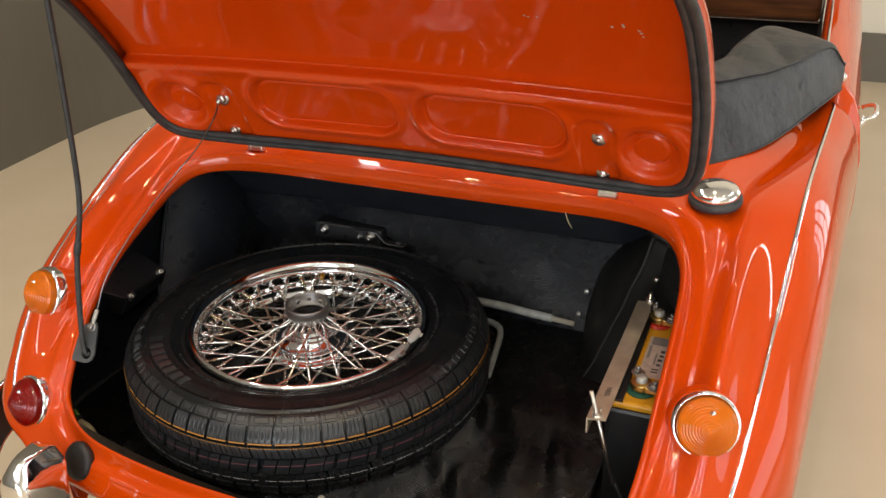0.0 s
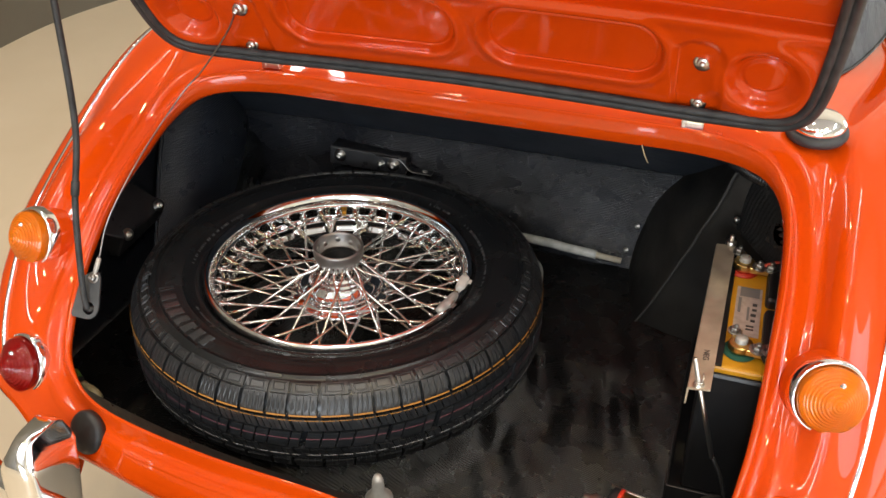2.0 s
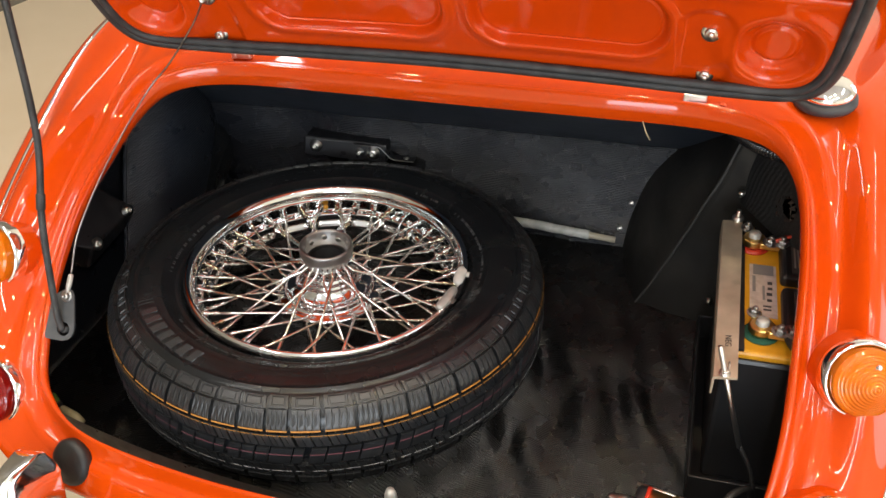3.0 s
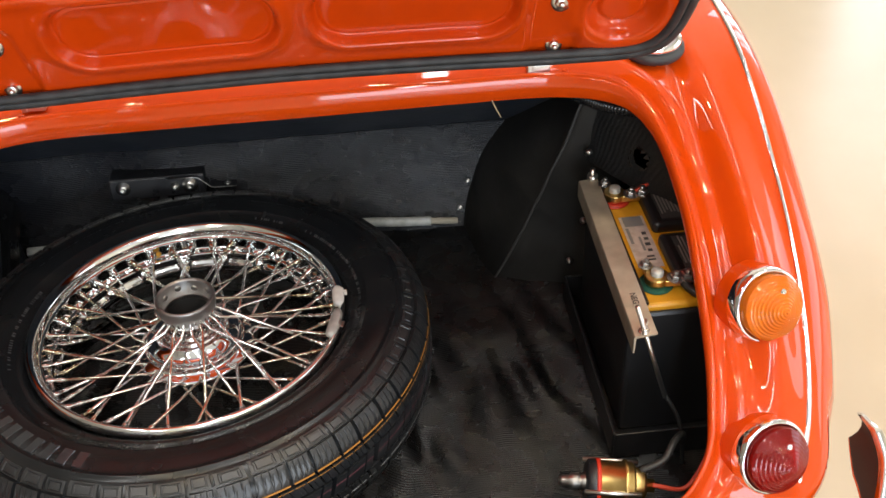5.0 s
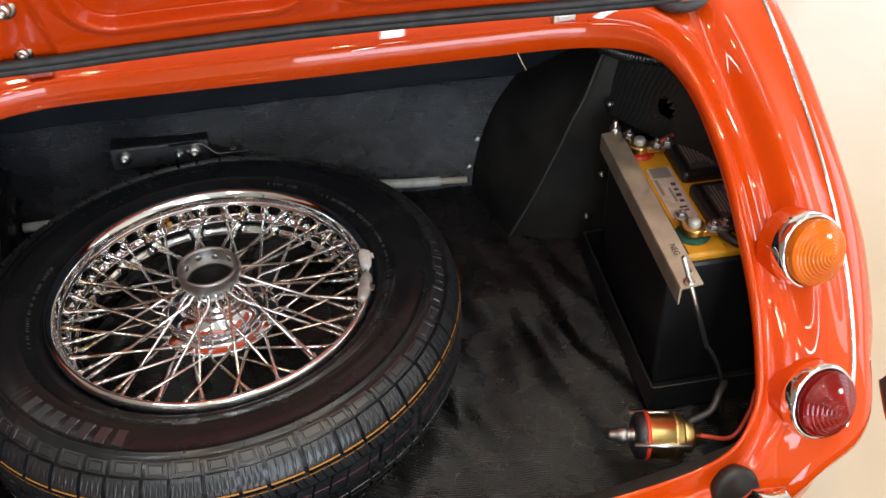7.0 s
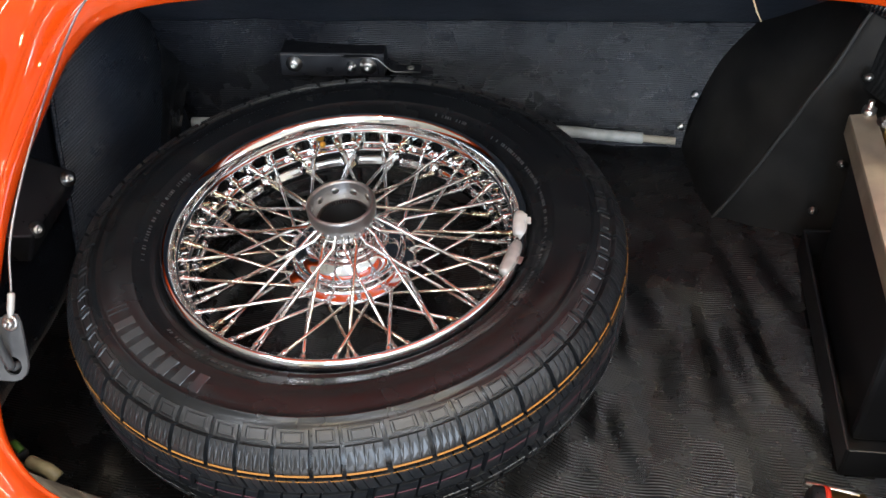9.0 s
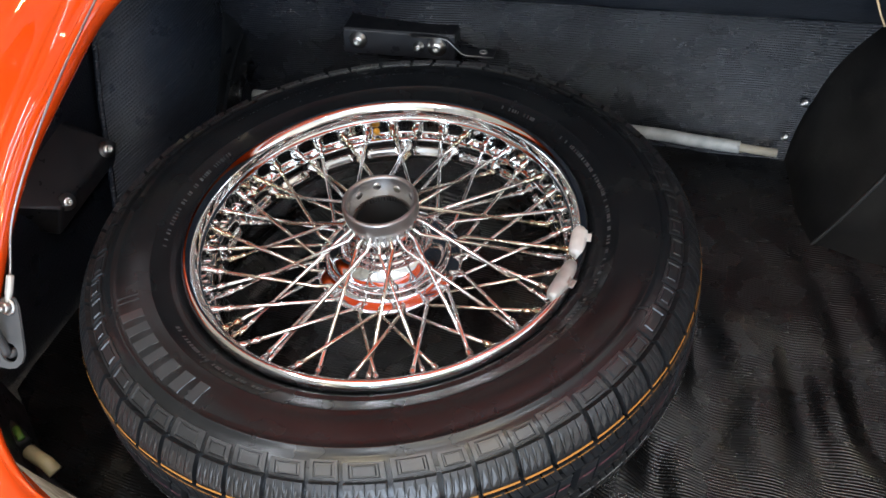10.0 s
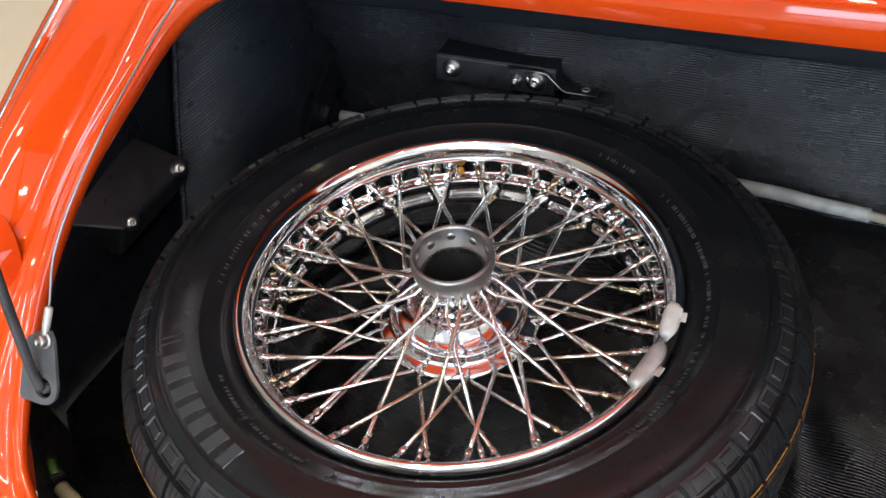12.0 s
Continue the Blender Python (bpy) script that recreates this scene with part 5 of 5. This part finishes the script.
b = bmesh.new()
box(b, (BX1 - BX0, BY1 - BY0, 0.214), ((BX0 + BX1) / 2, (BY0 + BY1) / 2, 0.436 + 0.107))
soften(part("case", b, PLASTIC, battery, "black plastic case", smooth=False), 0.006)
b = bmesh.new()
box(b, (BX1 - BX0 - 0.004, BY1 - BY0 - 0.004, 0.012), ((BX0 + BX1) / 2, (BY0 + BY1) / 2, 0.655))
soften(part("top_cover", b, YELLOW, battery, "yellow plastic cover", smooth=False), 0.004)
part("edge_strip", box(bmesh.new(), (0.020, 0.246, 0.004), (0.411, -0.136, 0.6628)), PLASTIC, battery, "black strip along one edge of the cover", smooth=False)
for y0, y1 in ((-0.118, -0.038), (-0.228, -0.136)):
    b = bmesh.new()
    box(b, (0.086, y1 - y0, 0.020), (0.508, (y0 + y1) / 2, 0.667))
    cover = soften(part("vent_cover", b, PLASTIC, battery, "black vent cover", smooth=False), 0.007, 3)
    b = bmesh.new()
    box(b, (0.046, (y1 - y0) * 0.74, 0.0006), (0.502, (y0 + y1) / 2, 0.6773))
    sticker = part("cover_label", b, material("worn_print_patch", (0.05, 0.05, 0.05), 0.5), cover, smooth=False)
    for k in range(9):
        b = bmesh.new()
        w = random.uniform(0.3, 0.7) * (y1 - y0)
        box(b, (0.0020, w, 0.0005), (0.483 + 0.0045 * k, (y0 + y1) / 2 + random.uniform(-0.006, 0.006), 0.6779))
        part("print_bar", b, GREY_INK, sticker, smooth=False)
b = bmesh.new()
box(b, (0.034, 0.112, 0.0006), (0.4395 - LABEL_IN, -0.132, 0.6614))
label_ob = part("paper_label", b, PAPER, battery, "pale paper label with dark print", smooth=False)
for x, y, w, d in ((0.4400, -0.088, 0.026, 0.022), (0.428, -0.120, 0.004, 0.034), (0.4480, -0.116, 0.006, 0.006), (0.4480, -0.128, 0.006, 0.005), (0.4470, -0.140, 0.007, 0.006), (0.4400, -0.138, 0.003, 0.030),
                   (0.4470, -0.153, 0.006, 0.005), (0.4440, -0.166, 0.010, 0.003), (0.4440, -0.173, 0.010, 0.003)):
    b = bmesh.new()
    box(b, (w, d, 0.0005), (x - LABEL_IN, y, 0.6620))
    part("print_bar", b, INK if d < 0.01 else GREY_INK, label_ob, smooth=False)


def terminal(x, y, pad, mat):
    b = bmesh.new()
    lathe([(0.0, 0.0), (0.021, 0.0), (0.022, 0.0015), (0.012, 0.003), (0, 0.003)], 24, b, Matrix.Translation((x, y, 0.6612)))
    part("felt_pad", b, pad, battery)
    b = bmesh.new()
    lathe([(0.0085, 0), (0.008, 0.020), (0.007, 0.022), (0, 0.022)], 20, b, Matrix.Translation((x, y, 0.663)))
    part("post", b, LEAD, battery)
    b = bmesh.new()
    lathe([(0.0085, 0.002), (0.0150, 0.002), (0.0155, 0.006), (0.0150, 0.013), (0.0085, 0.014)], 24, b, Matrix.Translation((x, y, 0.664)))
    box(b, (0.034, 0.013, 0.010), (x + 0.024, y - 0.008, 0.672))
    box(b, (0.012, 0.022, 0.010), (x - 0.006, y + 0.016, 0.672))
    clamp = soften(part("terminal_clamp", b, mat, battery, "gold-coloured terminal clamp", smooth=False), 0.0015)
    for dx, dy, r in ((0.020, -0.010, 0.007), (0.036, -0.008, 0.008), (-0.010, 0.020, 0.006)):
        b = bmesh.new()
        domed_bolt(b, (x + dx, y + dy, 0.677), (0.1, -0.1, 1), r, 0.007, True)
        part("clamp_bolt", b, STEEL, clamp, smooth=False)


terminal(0.440, -0.222, GREEN_PAD, BRASS)
terminal(0.432, -0.034, RED_PLASTIC, BRASS)
b = bmesh.new()
tube(b, spline([(0.470, -0.232, 0.672), (0.480, -0.250, 0.668), (0.500, -0.262, 0.664), (0.535, -0.262, 0.66), (0.56, -0.25, 0.65)], 20), 0.006, 10)
part("battery_cable", b, RUBBER, battery, "thick black battery cable")
for k in range(2):
    b = bmesh.new()
    tube(b, spline([(0.455, -0.045, 0.680), (0.480, -0.038 + 0.008 * k, 0.688 - 0.004 * k), (0.515, -0.030, 0.686 + 0.004 * k), (0.555, -0.028 - 0.01 * k, 0.69)], 16), 0.0025, 8)
    part("battery_wire", b, WIRE_RED, battery, "faded red wire")

clamp_bar = thing("battery_clamp", "aluminium angle bar holding the battery down by two studs", "clamp", m=Matrix.Translation((0.006, 0, 0)))
b = bmesh.new()
sec = ((-0.017, -0.026), (-0.014, -0.026), (-0.0135, -0.003), (0.020, 0.0005), (0.020, 0.003), (-0.0155, 0.0005), (-0.017, -0.002))
rows = [[b.verts.new((0.3880 - 0.004 * f + u * 0.74, 0.004 - 0.330 * f, 0.674 + v)) for u, v in sec] for f in [k / 12 for k in range(13)]]
grid_faces(b, rows, close_v=True)
b.faces.new(rows[0])
b.faces.new(rows[-1])
part("angle_bar", b, ALLOY, clamp_bar, smooth=False)
text = bpy.data.curves.new("lettering", "FONT")
text.body, text.size, text.extrude = "NEG", 0.0105, 0.0001
text.materials.append(INK)
word = new("lettering", text)
word.matrix_world = Matrix.Translation((0.384, -0.252, 0.6772)) @ Matrix.Rotation(radians(-90), 4, "Z") @ Matrix.Rotation(radians(5), 4, "X")
word.parent = clamp_bar
b = bmesh.new()
rod_mesh(b, (0.3745, -0.3155, 0.712), (0.4165, -0.331, 0.573), 0.0030)
stud = part("stud", b, ZINC, clamp_bar)
b = bmesh.new()
tube(b, spline([(0.4155, -0.3305, 0.577), (0.431, -0.335, 0.548), (0.440, -0.339, 0.520), (0.444, -0.343, 0.495), (0.446, -0.346, 0.46)], 24), 0.0026, 10)
part("sleeve", b, RUBBER, clamp_bar, "black sleeve on the stud")
b = bmesh.new()
lathe([(0.007, 0), (0.007, 0.0015), (0.005, 0.002), (0.005, 0.006), (0, 0.006)], 18, b, Matrix.Translation((0.3845, -0.319, 0.6755)))
for q in (-1, 1):
    box(b, (0.0022, 0.007, 0.008), (0.3845 + q * 0.004, -0.319 + q * 0.007, 0.683), Matrix())
soften(part("wing_nut", b, ZINC, clamp_bar, smooth=False), 0.0015)
b = bmesh.new()
rod_mesh(b, (0.396, 0.006, 0.440), (0.396, 0.006, 0.692), 0.0035)
lathe([(0.008, 0), (0.008, 0.006), (0.004, 0.007), (0, 0.007)], 6, b, Matrix.Translation((0.396, 0.006, 0.676)))
part("stud", b, ZINC, clamp_bar)
b = bmesh.new()
rod_mesh(b, (0.404, 0.052, 0.690), (0.404, 0.040, 0.700), 0.0045)
part("trim_stud", b, ZINC, car)

# ---- fuel pump ----
pump = thing("fuel_pump", "gold-passivated fuel pump with alloy nozzle at the boot's rear", "pump")
AX = Matrix.Translation((0.341, -0.414, 0.524)) @ Vector((1, -0.16, -0.06)).to_track_quat("Z", "Y").to_matrix().to_4x4()
part("pump_body", lathe([(0.0, -0.018), (0.025, -0.018), (0.0265, -0.016), (0.0265, 0.010), (0.0285, 0.011), (0.0290, 0.014), (0.0265, 0.017), (0.0265, 0.021), (0.024, 0.024), (0, 0.024)], 48, m=AX), BRASS, pump)
part("pump_flange", lathe([(0.0, -0.033), (0.022, -0.033), (0.027, -0.030), (0.028, -0.022), (0.027, -0.018), (0, -0.018)], 40, m=AX), BLACK_PAINT, pump)
part("gasket_ring", lathe([(0.026, -0.0215), (0.0285, -0.0215), (0.0285, -0.017), (0.026, -0.017)], 40, m=AX), RED_PLASTIC, pump)
part("nozzle", lathe([(0.012, -0.032), (0.012, -0.037), (0.009, -0.039), (0.011, -0.041), (0.011, -0.050), (0.008, -0.053), (0.008, -0.060), (0.005, -0.064), (0, -0.064)], 6, m=AX), STEEL, pump, "cast alloy inlet nozzle")
part("end_cap", lathe([(0.020, 0.024), (0.020, 0.034), (0.014, 0.038), (0.008, 0.038), (0.008, 0.048), (0, 0.048)], 24, m=AX), BRASS, pump)
b = bmesh.new()
for q in (-1, 1):
    rod_mesh(b, AX @ Vector((0.024 * q, 0.012, -0.036)), AX @ Vector((0.024 * q, 0.012, 0.030)), 0.0032)
part("tie_screw", b, ZINC, pump)
b = bmesh.new()
tube(b, spline([AX @ Vector((0.006, 0.018, 0.03)), (0.402, -0.405, 0.545), (0.420, -0.385, 0.552), (0.440, -0.36, 0.535), (0.448, -0.345, 0.50)], 24), 0.0045, 10)
part("pump_lead", b, RUBBER, pump, "black taped lead")
b = bmesh.new()
tube(b, spline([AX @ Vector((-0.004, 0.006, 0.045)), (0.425, -0.425, 0.515), (0.450, -0.410, 0.540), (0.462, -0.395, 0.558), (0.480, -0.40, 0.52)], 24), 0.0028, 8)
part("pump_wire", b, WIRE_RED, pump, "dull red wire")

# ---- jack handle: pale grey tube lying behind the wheel ----
handle = thing("jack_handle", "pale grey painted steel tube lying against the bulkhead", "jack handle")
b = bmesh.new()
tube(b, spline([(-0.52, 0.225, 0.478), (-0.30, 0.230, 0.474), (0.028, 0.232, 0.472), (0.12, 0.229, 0.468), (0.175, 0.228, 0.465)], 40), 0.0085, 12)
part("tube", b, GREY_TUBE, handle)
b = bmesh.new()
tube(b, [(0.172, 0.228, 0.465), (0.178, 0.228, 0.4645), (0.222, 0.226, 0.4625)], [0.0085, 0.0058, 0.0058], 12)
part("tip", b, material("stained_tube_end", (0.40, 0.36, 0.28), 0.6), handle)
rod_thing = thing("bent_bar", "pale grey cranked bar lying on the boot mat", "bar")
b = bmesh.new()
tube(b, spline([(0.00, 0.212, 0.446), (0.045, 0.207, 0.444), (0.070, 0.196, 0.443), (0.083, 0.170, 0.442), (0.094, 0.11, 0.441), (0.106, 0.03, 0.440)], 40), 0.0065, 12)
part("bar", b, GREY_TUBE, rod_thing)
# striker on the rear rail
b = bmesh.new()
lathe([(0.019, 0.0), (0.0185, 0.006), (0.012, 0.014), (0.0085, 0.022), (0.0075, 0.038), (0.005, 0.046), (0, 0.047)], 24, b, Matrix.Translation((0.024, -0.462, 0.490)))
box(b, (0.05, 0.02, 0.006), (0.034, -0.468, 0.490))
part("striker", b, LEAD, car, "dull metal lid striker")
GREEN_PLASTIC = material("green_plastic", (0.06, 0.13, 0.02), 0.4)
CREAM_SLEEVE = material("cream_sleeve", (0.20, 0.175, 0.10), 0.5)
vary(CREAM_SLEEVE, 60, (0.15, 0.13, 0.07), (0.24, 0.21, 0.12))
# loom in the rear corner
b = bmesh.new()
tube(b, spline([(-0.56, -0.36, 0.46), (-0.52, -0.385, 0.475), (-0.48, -0.41, 0.46), (-0.43, -0.43, 0.455), (-0.38, -0.43, 0.445)], 24), 0.007, 8)
part("wiring_loom", b, RUBBER, car, "black taped wiring loom")
for name, mat, line, r, label in (("sleeve", CREAM_SLEEVE, ((-0.476, -0.408, 0.500), (-0.464, -0.412, 0.500), (-0.450, -0.416, 0.499), (-0.440, -0.420, 0.492)), 0.0075, "cream wire sleeve"),
                                 ("connector", RUBBER, ((-0.522, -0.383, 0.490), (-0.506, -0.391, 0.498), (-0.490, -0.400, 0.496)), 0.0085, "black rubber connector"),
                                 ("connector_tab", GREEN_PLASTIC, ((-0.500, -0.391, 0.5070), (-0.493, -0.396, 0.5085), (-0.487, -0.400, 0.5060)), 0.0040, "green plastic tab"),
                                 ("loom_wire", CREAM_SLEEVE, ((-0.500, -0.412, 0.492), (-0.491, -0.418, 0.496), (-0.476, -0.424, 0.490)), 0.0022, "cream wire")):
    part(name, tube(bmesh.new(), spline([Vector(v) for v in line], 12), r, 10), mat, car, label)

# small drain holes along the rear rail: shallow discs, their inner dark painted black
for x in (-0.30, -0.12, 0.12, 0.30, 0.395):
    for i in range(COUNT):
        if INNER[i][1] < -0.4 and abs(INNER[i][0] - x) < 0.006:
            n = outward(INNER, i)
            px, py = INNER[i][0] + 0.020 * n.x, INNER[i][1] + 0.020 * n.y
            b = bmesh.new()
            lathe([(0.0036, 0.0), (0.0030, 0.0006), (0.0024, 0.0), (0.0, -0.0004)], 12, b, Matrix.Translation(wide(Vector((px, py, skin(px, py) - 0.0100)))) @ Vector((0, -0.75, 0.66)).to_track_quat("Z", "Y").to_matrix().to_4x4())
            part("drain_hole", b, BLACK_PAINT, car)
            break
